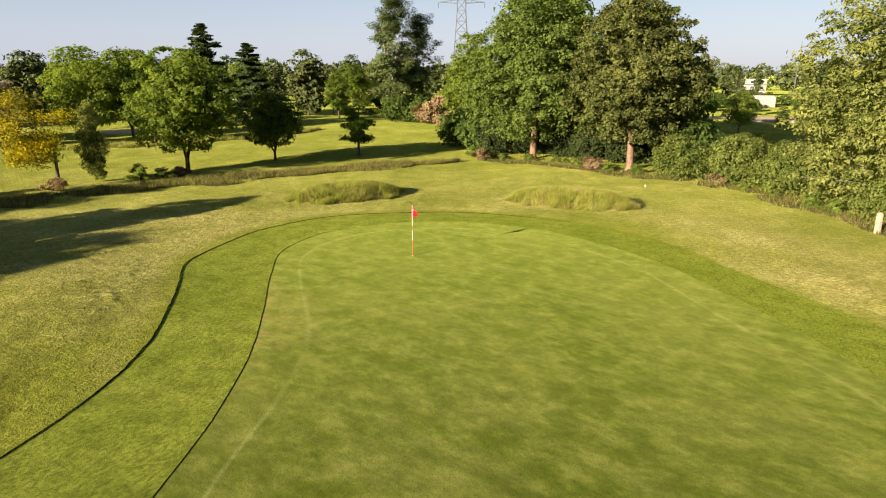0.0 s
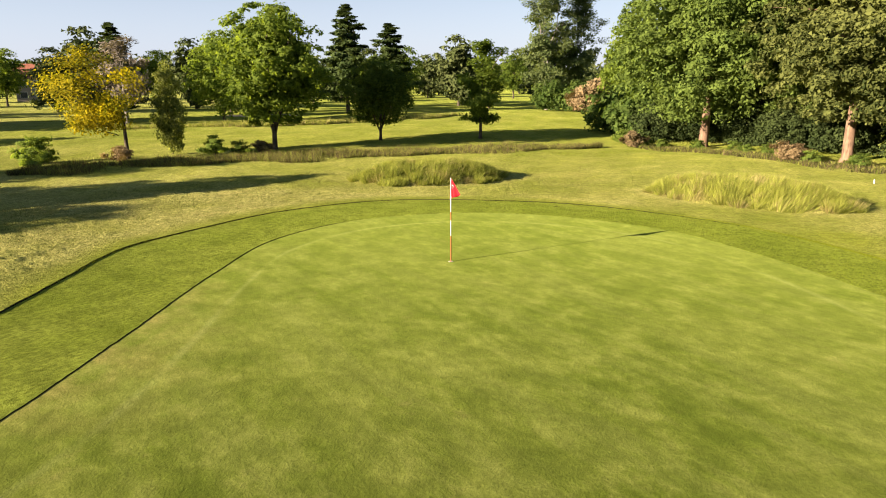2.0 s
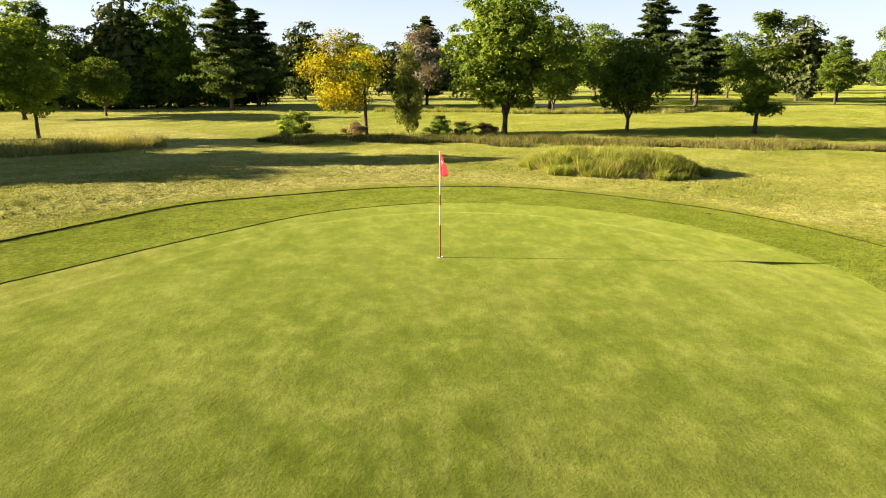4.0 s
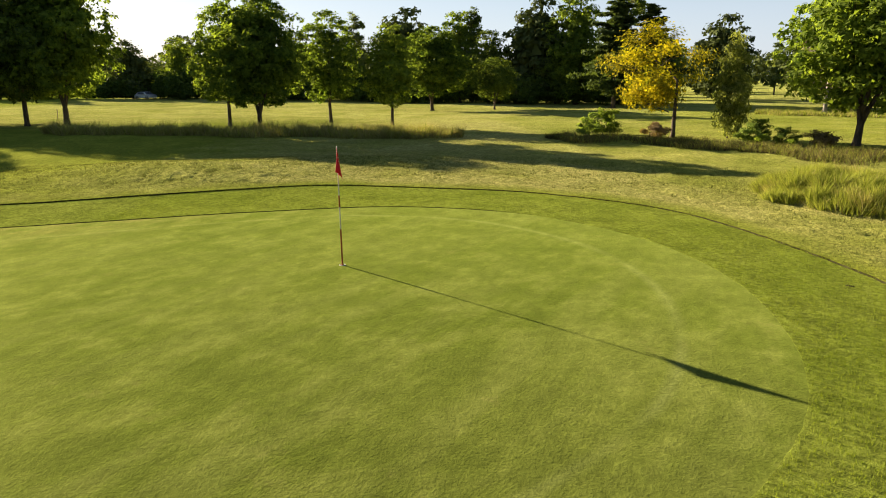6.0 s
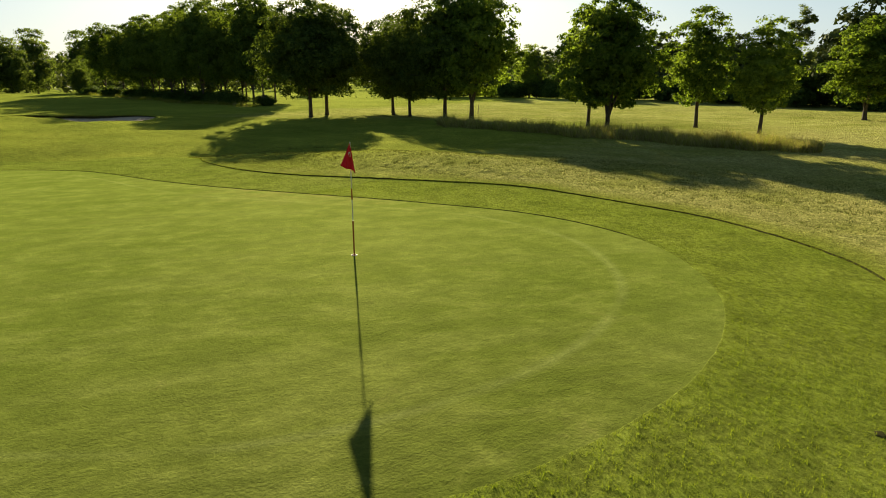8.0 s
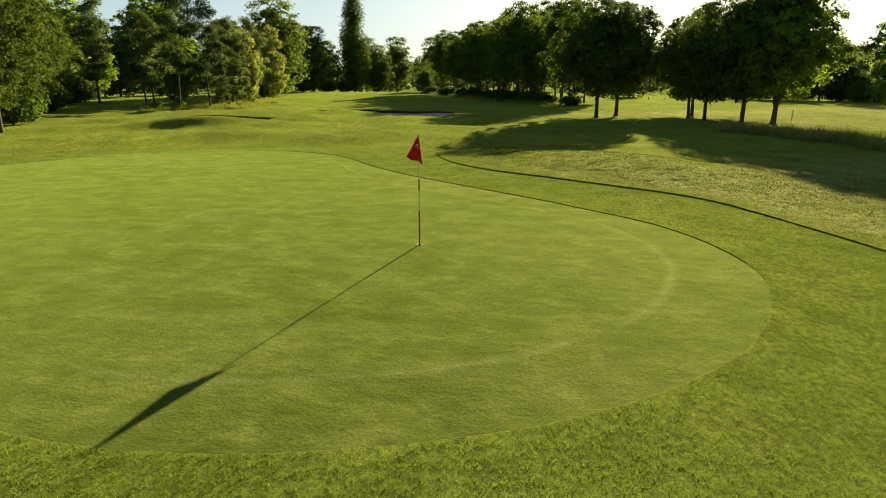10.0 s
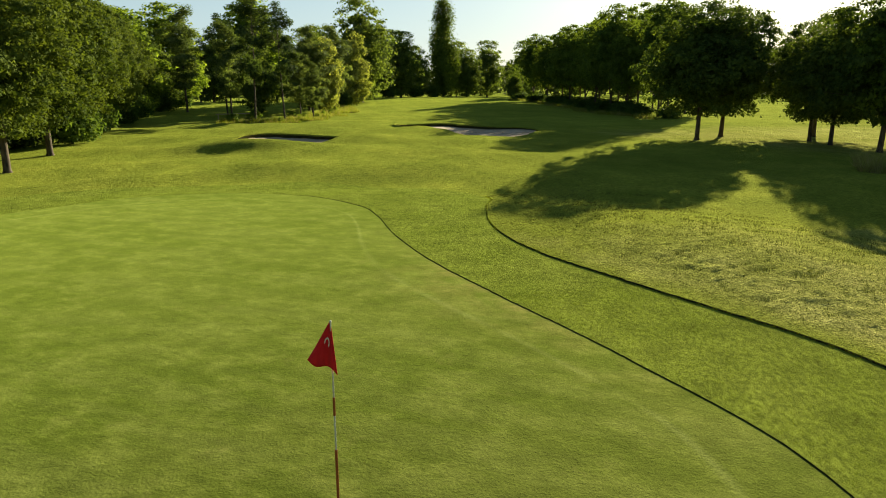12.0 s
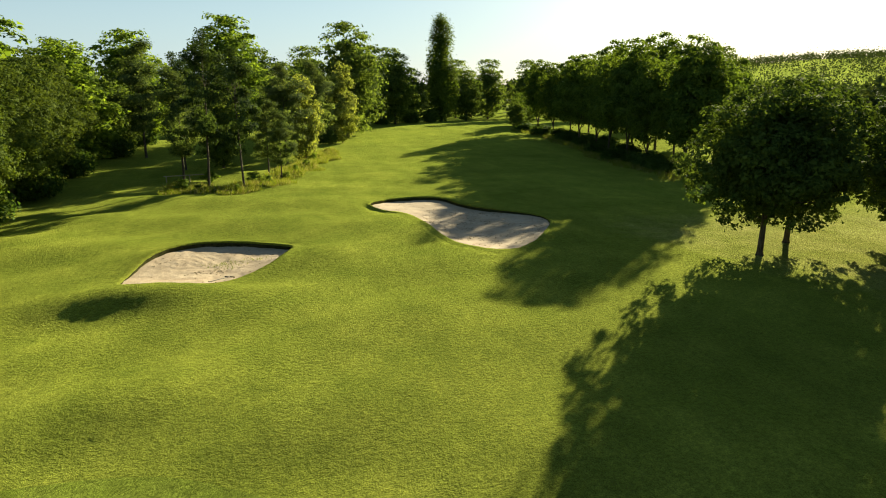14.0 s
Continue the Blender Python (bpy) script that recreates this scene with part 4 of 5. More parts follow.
# the group of shade trees
SHADE = "shade trees west of the green"
plant(oak, -41.8, -17.9, 0.97, 0, "dark spreading tree casting a long shadow", group=SHADE)
plant(oak, -46.6, -20.3, 1.0, 120, "dark spreading tree casting a long shadow", group=SHADE)
plant(oak, -47.4, -4.4, 1.02, 40, "dark rounded tree in backlight", group=SHADE, wide=0.95)
plant(maple, -47.4, -1.2, 1.30, 100, "dark rounded tree with a forked trunk", group=SHADE, wide=0.95)
plant(oak, -49.6, -10.6, 0.86, 200, "dark rounded tree in backlight", group=SHADE)
plant(lime, -51.4, -14.4, 1.2, 0, "narrow tree in backlight", group=SHADE)
plant(oak, -56.5, -18.6, 0.95, 300, "thick-trunked spreading tree in backlight", group=SHADE)
# the broadleaf wood north-east of the green
EAST = "broadleaf wood beside the green"
plant(chestnut, 8.2, 59.6, 1.04, 0, "large broadleaf tree with low branches and a reddish trunk", group=EAST)
plant(olive, 14.9, 50.6, 1.0, 140, "large rounded broadleaf tree with a reddish trunk", group=EAST)
for x, y, s, a in ((11.5, 72, 0.92, 0), (11, 66, 1.15, 80), (17.5, 60, 0.95, 200), (3.8, 84, 0.74, 140), (1.8, 95, 0.56, 20), (10.0, 82, 1.0, 300), (21, 57, 0.6, 60)):
    plant(locust, x, y, s, a, "tall green tree in the broadleaf wood", group=EAST)
for x, y, s, a in ((11.5, 64, 0.6, 20), (15.5, 58, 0.55, 120), (19.5, 54, 0.5, 220)):
    plant(wood, x, y, s, a, "low leafy tree in the shade of the wood", group=EAST)
# bushes behind the trunks carry the wood's deep shade in their leaf colour
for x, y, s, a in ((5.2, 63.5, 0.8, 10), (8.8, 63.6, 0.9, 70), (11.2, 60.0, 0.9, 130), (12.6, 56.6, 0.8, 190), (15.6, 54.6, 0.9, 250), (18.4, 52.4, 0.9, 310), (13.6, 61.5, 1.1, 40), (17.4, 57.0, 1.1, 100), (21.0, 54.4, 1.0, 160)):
    plant(shade_bush, x, y, s, a, "undergrowth bush with deep shade painted into its leaves", "bush", "undergrowth of the wood")
plant(aspen, -8.6, 107, 0.96, 0, "tall airy poplar with a pale trunk", group=EAST)
plant(aspen, -4.6, 112, 0.86, 90, "tall airy poplar with a pale trunk", group=EAST)
plant(bush, -7.5, 103, 1.2, 30, "dense green bush under the poplars", "bush")
plant(bush, -3.5, 101, 1.0, 200, "dense green bush under the poplars", "bush")
plant(bramble, -2.6, 97, 1.9, 0, "reddish dry bramble at the wood's edge", "bush")
plant(bramble, 0.4, 93, 1.5, 90, "reddish dry bramble at the wood's edge", "bush")
plant(pale, 24.2, 35.0, 1.0, 0, "pale green shrubby tree leafy down to the ground", group=EAST)
plant(pale, 31.5, 27.0, 1.0, 120, "pale green shrubby tree leafy down to the ground", group=EAST)
HEDGE = "hedge along the mown grass"
for x, y, s in ((4.0, 66.0, 1.0), (19.5, 50.0, 0.9), (2.0, 70.0, 1.0), (14.5, 66, 1.3), (20.5, 58, 1.2)):
    plant(bush, x, y, s, x * 53, "dark bush in the shade under the broadleaf trees", "bush", "bushes under the wood")
for x, y, s, a in ((17.2, 46.2, 0.9, 0), (20.0, 43.6, 1.05, 60), (21.8, 39.8, 0.95, 120), (23.0, 36.0, 0.9, 10), (23.2, 31.8, 0.8, 190), (23.5, 27.5, 0.85, 250),
                   (24.5, 44.5, 0.9, 300), (25, 53, 0.8, 10), (30, 60, 0.7, 80), (23.8, 23.5, 0.9, 40)):
    plant(hedge, x, y, s, a, "leafy pale green hedge bush at the edge of the grass", "bush", HEDGE)
UNDER = [(2.6, 60.2), (5.4, 59.2), (7.6, 57.8), (10.4, 54.6), (12.6, 51.2), (14.6, 48.8), (17.0, 46.4), (19.6, 42.4), (21.0, 38.0), (21.4, 33.0)]
for i in range(22):
    x, y = along(UNDER, i / 21)
    plant(shrub, x + 0.5 * math.sin(i * 2.7), y + 0.5 * math.sin(i * 1.9), 0.62 + 0.16 * math.sin(i * 3.1), i * 97, "low leafy shrub under the trees", "bush", "low shrubs")
for x, y, s in ((3.4, 58.4, 0.42), (12.0, 50.6, 0.40), (19.0, 43.0, 0.36)):
    plant(bramble, x, y, s, x * 31, "low dry bramble at the edge of the wood", "bush", "low brambles")
# the south: the wood on one side, the island of pines and birches, the thicket on the other
SOUTH = "woodland beside the fairway"
for i, (x, y, s) in enumerate(((11.4, -21.2, 0.76), (11.3, -11.0, 0.95), (12.0, -35.0, 1.03), (12.8, -45.5, 1.0), (13.2, -55.0, 0.98), (13.6, -64.0, 1.03), (13.9, -73.5, 1.08))):
    plant(wood_near, x, y, s, i * 67, "leafy woodland tree with a thick trunk at the fairway's edge", group=SOUTH)
# the same shade-coloured bushes darken the gaps between these trunks
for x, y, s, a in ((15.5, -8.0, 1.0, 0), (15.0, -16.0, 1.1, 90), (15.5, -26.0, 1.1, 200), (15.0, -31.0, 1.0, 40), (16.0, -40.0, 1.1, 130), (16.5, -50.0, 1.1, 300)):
    plant(shade_bush, x, y, s, a, "undergrowth bush with painted-in shade behind the trunks", "bush", "undergrowth of the fairway wood")
for i, (x, y, s) in enumerate(((20.0, -24.0, 1.25), (24, -30, 1.15), (25, -46, 1.4), (26, -62, 1.5), (19.0, -66, 1.1), (24, -82, 1.35), (14, -88, 1.0), (12, -112, 1.1), (9.5, -134, 1.1), (22, -105, 1.6), (2, -150, 1.6), (-8, -160, 1.7),
                               (23, -15, 1.1), (19, -36, 1.2), (19.5, -49, 1.2), (19.5, -57, 1.1), (18.5, -76, 1.1), (17, -99, 1.1), (13.0, -100.0, 1.25), (10.8, -123.0, 1.3))):
    plant((wood, locust)[i in (1, 5, 6, 11, 17, 19)], x, y, s, i * 67, "tall woodland tree leafy to the ground", group=SOUTH, wide=1.22)
ISLE = "trees on the fairway island"
plant(scots, -4.5, -61.4, 0.92, 200, "dark pine with a leaning bare trunk", group=ISLE, wide=0.74)
plant(scots, -8.3, -59.6, 0.88, 20, "dark pine with a straight bare trunk", group=ISLE)
plant(birch, -15.1, -83.5, 0.90, 0, "slender birch on the fairway island", group=ISLE)
plant(birch, -1.5, -67.0, 0.92, 120, "slender birch on the fairway island", group=ISLE)
plant(birch, -11.8, -72.5, 0.66, 220, "slender birch on the fairway island", group=ISLE)
plant(birch, -13.0, -66.5, 0.60, 70, "slender birch on the fairway island", group=ISLE)
plant(wood, -6.0, -80.0, 1.0, 30, "dark leafy tree behind the birches", group=ISLE)
plant(scots, -1.0, -80.0, 0.92, 50, "dark pine behind the birches", group=ISLE)
plant(birch, 6.0, -98.0, 1.28, 300, "tall slender birch above the wood", group=ISLE)
plant(birch, -20.8, -95.5, 1.08, 130, "grey-green birch at the fairway's edge", group=ISLE)
plant(lite, -18.4, -87.0, 2.2, 0, "light green tree at the fairway's edge", group=ISLE, wide=1.15)
plant(lite, -28.5, -113.0, 2.6, 100, "yellowish green tree at the fairway's edge", group=ISLE, wide=1.15)
plant(wood, -16.0, -96.0, 1.4, 90, "dark leafy tree behind the fairway's edge", group=ISLE)
plant(wood, -33.0, -130.0, 2.25, 90, "tall grey-green tree at the fairway's bend", group=ISLE)
plant(wood, -24.0, -128.0, 1.5, 170, "tall dark tree at the fairway's bend", group=ISLE)
plant(wood, -42.0, -158.0, 1.9, 10, "tall dark tree at the fairway's bend", group=ISLE)
plant(wood, -52.0, -164.0, 1.8, 200, "tall grey-green tree at the fairway's bend", group=ISLE)
plant(wood, -62.0, -215.0, 2.3, 30, "tall rounded willow far beyond the bend", group=ISLE)
plant(wood, -48.0, -205.0, 1.9, 130, "broad tree far beyond the bend", group=ISLE)
plant(wood, -88.0, -215.0, 1.95, 230, "broad tree far beyond the bend", group=ISLE)
for x, y, s, a in ((-30, -185, 2.1, 0), (-16, -178, 2.0, 150), (-97, -205, 1.95, 20), (-108, -195, 1.9, 110), (-120, -182, 1.8, 200)):
    plant(wood, x, y, s, a, "tall tree in the wood beyond the bend", group=ISLE)
plant(column, -71.0, -180.0, 1.02, 0, "tall narrow poplar above the trees", group=ISLE)
plant(wood, -60.0, -176.0, 1.5, 70, "dark tree beside the tall poplar", group=ISLE)
plant(wood, -83.0, -190.0, 1.55, 210, "dark tree beside the tall poplar", group=ISLE)
for x, y, s in ((11.5, -29, 0.8), (12.5, -43, 0.9), (12, -57, 0.9), (12, -74, 0.9), (10.5, -98, 1.0), (9, -120, 1.0), (-34, -136, 0.9), (-47, -160, 1.0), (-58, -170, 1.0), (-25, -112, 0.8), (-66, -176, 1.0)):
    plant(bush, x, y, s, x * 11, "rounded bush at the fairway's bend", "bush")
for i, (x, y, s) in enumerate(((-3.5, -58.5, 0.8), (-7.5, -57.8, 0.7), (-11.0, -62, 0.9), (-13.6, -67, 0.8), (-15.5, -73.5, 0.9), (-17.5, -79, 0.8), (-9.5, -64, 1.3), (-4.5, -65, 1.4), (-1.5, -61, 1.2), (-19.5, -88, 1.0))):
    plant(shrub, x, y, s, i * 61, "dark low shrub in the island's undergrowth", "bush", "island undergrowth")
THICK = "thicket west of the fairway"
for i, (x, y, s) in enumerate(((-65, -53, 0.9), (-67, -58, 1.02), (-66, -65.5, 0.96), (-68, -73.5, 1.06), (-70, -82, 0.98), (-73, -91, 1.04), (-75, -101, 0.97), (-78, -110, 1.05), (-79, -120, 0.98), (-80, -130, 0.95),
                               (-77, -64, 1.06), (-79, -76, 1.0), (-84, -88, 1.2), (-87, -100, 1.16), (-90, -113, 1.2), (-92, -126, 1.1), (-95, -95, 1.1))):
    plant(thicket, x, y, s * (1.03 + 0.06 * math.sin(i * 2.3)), i * 53, "dark many-stemmed tree in the thicket in backlight", group=THICK, wide=0.95)
for x, y, s, a in ((-78.5, -139, 0.72, 20), (-83, -147, 0.85, 100), (-90, -158, 0.9, 200)):
    plant(wood, x, y, s, a, "rounded willow-like tree leafy to the ground", group=THICK)
FOOT = [(-61, -50), (-62.5, -62), (-65, -76), (-70, -92), (-74.5, -112), (-76, -137)]
for i in range(24):
    x, y = along(FOOT, (i + 0.5) / 24)
    plant(bush, x - 3.4 - 2.2 * math.sin(i * 1.9), y, 0.30 + 0.09 * (i % 4), i * 71, "low undergrowth bush at the thicket's foot", "bush", "undergrowth", wide=1.7)
# the west: belt beyond the field
WEST = "belt of trees beyond the field"
plant(pine, -66.0, 52.6, 0.84, 0, "tall dark pine beyond the field", group=WEST, wide=1.1)
plant(pine, -70.5, 58.5, 0.90, 90, "tall dark pine beyond the field", group=WEST, wide=1.1)
rb = random.Random(5)


BELT = [(-73, 61), (-79, 46), (-88, 33), (-98, 22), (-112, 6), (-122, -14), (-128, -45), (-128, -75)]
for i in range(37):
    x, y = along(BELT, i / 36)
    x, y = x - 4 * abs(math.sin(i * 1.3)), y + 2 * math.sin(i * 2.1)
    plant((wood, mistle, locust, wood, far_tree)[i % 5], x, y, (0.82, 0.95, 0.80, 0.72, 0.95)[i % 5] * (1.0 if i < 12 else 0.80) * rb.uniform(0.82, 1.15), i * 83, "tree in the belt beyond the field", group=WEST)
for i in range(40):
    x, y = along(BELT, (i + 0.5) / 40)
    plant(bush, x - 2 + 3 * math.sin(i * 1.7), y, rb.uniform(0.8, 1.5), i * 67, "dark undergrowth bush in the belt", "bush", "undergrowth of the belt")
plant(grey, -47.8, 66.5, 1.0, 0, "pale dry tree with bare twigs")
plant(pine, -57.0, 76.0, 0.84, 10, "dark cedar beyond the ditch")
plant(maple_far, -39.0, 79.0, 1.05, 30, "green tree on the next fairway")
plant(maple_far, -41.5, 74.5, 0.87, 160, "green tree on the next fairway")
plant(small, -33.0, 71.5, 1.0, 10, "small tree on the next fairway")
plant(pine, -36.0, 97.0, 1.10, 200, "large dark pine on the next fairway", wide=0.95)
plant(pine, -28.6, 95.0, 0.88, 40, "large dark pine on the next fairway", wide=1.05)
plant(maple_far, -52.0, 92.0, 1.1, 250, "green tree on the next fairway")
plant(lime, -19.5, 118.0, 1.0, 10, "small conical tree on the next fairway")
# bushes on the ditch
for x, y, s in ((-22.8, 45.4, 0.95), (-21.5, 46.2, 0.70), (-31.2, 39.8, 1.2), (-29.9, 38.4, 0.85)):
    plant(shrub, x, y, s * 1.25, x * 91, "green bush in the dry grass of the ditch", "bush", "ditch bushes")
for x, y, s in ((-26.8, 41.6, 0.34), (-20.6, 47.6, 0.30)):
    plant(bramble, x, y, s, x * 47, "dry reddish bramble in the ditch", "bush", "ditch brambles")
# the far treeline all round
FAR = "distant treeline"
rb = random.Random(8)
for i in range(48):
    a = 2 * math.pi * i / 48 + rb.uniform(-0.03, 0.03)
    d = rb.uniform(165, 235)
    x, y = CX + d * math.cos(a), CY + d * math.sin(a)
    if -0.62 < (a - 1.15) < 0.15 or (x > -110 and y < -120 and x < -60):
        d *= 2.0
        x, y = CX + d * math.cos(a), CY + d * math.sin(a)
    plant((far_tree, far_airy)[i % 5 == 2], x, y, rb.uniform(0.7, 1.05), i * 59, "distant green tree at the edge of the course", group=FAR)
for i in range(26):
    a = radians(97 + i * 2.6)
    d = 128 + 26 * math.sin(i * 1.9) + rb.uniform(-8, 8)
    plant((far_tree, maple_far, far_airy, far_tree)[i % 4], CX + d * math.cos(a), CY + d * math.sin(a), (0.72, 1.0, 0.7, 0.85)[i % 4] * rb.uniform(0.85, 1.1), i * 37,
          "distant green tree beyond the next fairway", group=FAR)


def build_far_woods():
    """The wooded distance: rows of leafy clumps that close the horizon, and woods on the far hill."""
    rs = np.random.RandomState(77)
    pts, size = [], []
    for ring, n in ((270, 190), (340, 210), (430, 260), (540, 330)):
        a = np.arange(n) * 2 * math.pi / n + rs.uniform(-0.01, 0.01, n)
        for u in a:
            d = ring * rs.uniform(0.93, 1.07)
            if ring < 340 and 0.75 < u < 1.32:
                continue
            x, y = CX + d * math.cos(u), CY + d * math.sin(u)
            h, w = rs.uniform(9, 16), rs.uniform(9, 14)
            q = rs.normal(size=(130, 3))
            q /= np.linalg.norm(q, axis=1, keepdims=True)
            pts.append(np.array([x, y, ground_z(x, y) + h * 0.48]) + q * (w / 2, w / 2, h / 2) * rs.uniform(0.6, 1.05, (130, 1)))
            size.append(np.full(130, 1.9))
    for _ in range(2300):
        x, y = -1000 + rs.normal() * 300, -780 + rs.normal() * 300
        q = rs.normal(size=(40, 3))
        pts.append(np.array([x, y, ground_z(x, y) + 5]) + q * (6, 6, 3.6))
        size.append(np.full(40, 1.8))
    v, f = leaves_at(rs, np.concatenate(pts), np.concatenate(size), 1.3)
    tagged(new("far_woods", mesh_from("far_woods", v, f, [LEAF_FAR])), "distant woods that close the horizon", "woods", kind="stuff")


build_far_woods()


# ---- tall grass on the two mounds and along the ditch ----
def scatter_band(rs, n, line, width):
    line = np.array(line, float)
    seg = np.linalg.norm(np.diff(line, axis=0), axis=1)
    cum = np.concatenate([[0], np.cumsum(seg)])
    s = rs.uniform(0, cum[-1], n)
    x, y = np.interp(s, cum, line[:, 0]), np.interp(s, cum, line[:, 1])
    i = np.clip(np.searchsorted(cum, s) - 1, 0, len(seg) - 1)
    d = np.diff(line, axis=0)[i] / seg[i][:, None]
    w = width * (0.72 + 0.4 * np.sin(s * 0.7) * np.sin(s * 0.23 + 1)) * np.clip(np.minimum(s, cum[-1] - s) / 3, 0.2, 1)
    o = rs.uniform(-0.5, 0.5, n) * w
    return x - d[:, 1] * o, y + d[:, 0] * o


def grass_object(name, v, f, m, label, category="grass"):
    return tagged(new(name, mesh_from(name, v, f, [m])), label, category, kind="stuff")


rs = np.random.RandomState(40)
for nm, line, wd, n, tall, m, lab in (
        ("ditch_grass", [(-37.5, 2), (-35.5, 10), (-33.8, 18), (-31.6, 25.5), (-30.2, 30.5)], 4.0, 54000, 0.78, GRASS_DRY, "tall dry grass under the row of lime trees"),
        ("ditch_grass", [(-28.6, 35.5), (-24.5, 40.4), (-19.5, 45.5), (-13.0, 50.2), (-6.0, 53.6), (1.0, 57.0)], 4.6, 70000, 0.36, GRASS_WEED, "tall dry grass and weeds along the ditch"),
        ("wood_edge_grass", [(3.0, 58.6), (7.2, 56.4), (11.6, 51.0), (16.4, 45.6), (20.2, 39.5), (21.6, 31.5), (22.0, 24.0)], 2.6, 30000, 0.26, GRASS_WEED, "tall grass along the edge of the wood"),
        ("island_grass", [(0.0, -62), (-5.0, -57), (-9.5, -59.5), (-13.5, -69), (-18.5, -82), (-24, -100)], 7.0, 34000, 0.6, GRASS_LAWN, "tall grass under the trees of the island"),
        ("ditch_grass", [(-48, 60), (-40, 64), (-32, 69), (-24, 77), (-17, 86)], 3.6, 24000, 0.5, GRASS_TALL, "tall grass along the far ditch"),
        ("thicket_grass", FOOT, 4.0, 16000, 0.7, GRASS_LAWN, "tall grass at the thicket's foot")):
    x, y = scatter_band(rs, n, line, wd)
    # it grows in clumps with gaps between
    dense = np.array([noise.noise((a * 0.55, b_ * 0.55, 6.0)) + 0.5 * noise.noise((a * 1.7, b_ * 1.7, 2.0)) for a, b_ in zip(x, y)]) > rs.uniform(-0.55, 0.40, n)
    x, y = x[dense], y[dense]
    tall = tall * (0.55 + 0.9 * np.array([abs(noise.noise((a * 0.8, b_ * 0.8, 1.0))) + 0.4 * noise.noise((a * 3, b_ * 3, 4.0)) for a, b_ in zip(x, y)]).clip(0, 1))
    v, f = blades(rs, x, y, tall * 1.15, 0.013 if n > 50000 else 0.026, 0.95)
    o = grass_object(nm, v, f, m, lab)
    o.data.materials.append(GRASS_DRY if m in (GRASS_TALL, GRASS_LAWN) else GRASS_TALL)
    o.data.polygons.foreach_set("material_index", (rs.random_sample(len(x)) < 0.33).astype(np.int32))
def build_grass_mound(cx, cy, ax, ay, turn):
    """Long grass in overlapping tufts, each combed its own way, with straw-coloured plumes."""
    k, per = 480, 170
    r, u = np.sqrt(rs.random_sample(k)), rs.uniform(0, 2 * math.pi, k)
    rag = 1.02 + 0.07 * np.sin(5 * u + cx) + 0.05 * np.sin(11 * u)
    px, py = ax * rag * r * np.cos(u), ay * rag * r * np.sin(u)
    ca, sa = math.cos(radians(turn)), math.sin(radians(turn))
    tx, ty = cx + ca * px - sa * py, cy + sa * px + ca * py
    swirl = np.array([noise.noise((a * 0.7, b_ * 0.7, 3.0)) for a, b_ in zip(tx, ty)]) * 4.0 + rs.normal(size=k) * 0.5 - 0.6
    high = (0.42 + 0.13 * rs.normal(size=k)).clip(0.20, 0.60) * (1.08 - 0.22 * r)
    straw = rs.random_sample(k) < 0.10 + 0.10 * (r > 0.9)
    n = k * per
    h = np.repeat(high, per) * rs.uniform(0.55, 1.15, n)
    g = np.repeat(swirl, per) + rs.normal(size=n) * 0.55
    bx, by = rs.normal(size=(2, n)) * 0.085
    x, y = np.repeat(tx, per) + bx, np.repeat(ty, per) + by
    z = height(x, y)
    lean = h * rs.uniform(0.20, 0.70, n)
    tip = np.stack([x + np.cos(g) * lean + 1.3 * bx, y + np.sin(g) * lean + 1.3 * by, z + h * 0.92], 1)
    w = rs.uniform(0, 2 * math.pi, n)
    wx, wy = np.cos(w) * 0.012, np.sin(w) * 0.012
    v = np.stack([np.stack([x - wx, y - wy, z - 0.02], 1), np.stack([x + wx, y + wy, z - 0.02], 1), tip], 1).reshape(-1, 3)
    o = grass_object("grass_mound", v, np.arange(3 * n).reshape(-1, 3), GRASS_TALL, "mound of long green grass with straw-coloured tips")
    o.data.materials.append(GRASS_DRY)
    o.data.polygons.foreach_set("material_index", (np.repeat(straw, per) | (rs.random_sample(n) < 0.06)).astype(np.int32))


for mound in GRASS_MOUNDS:
    build_grass_mound(*mound)


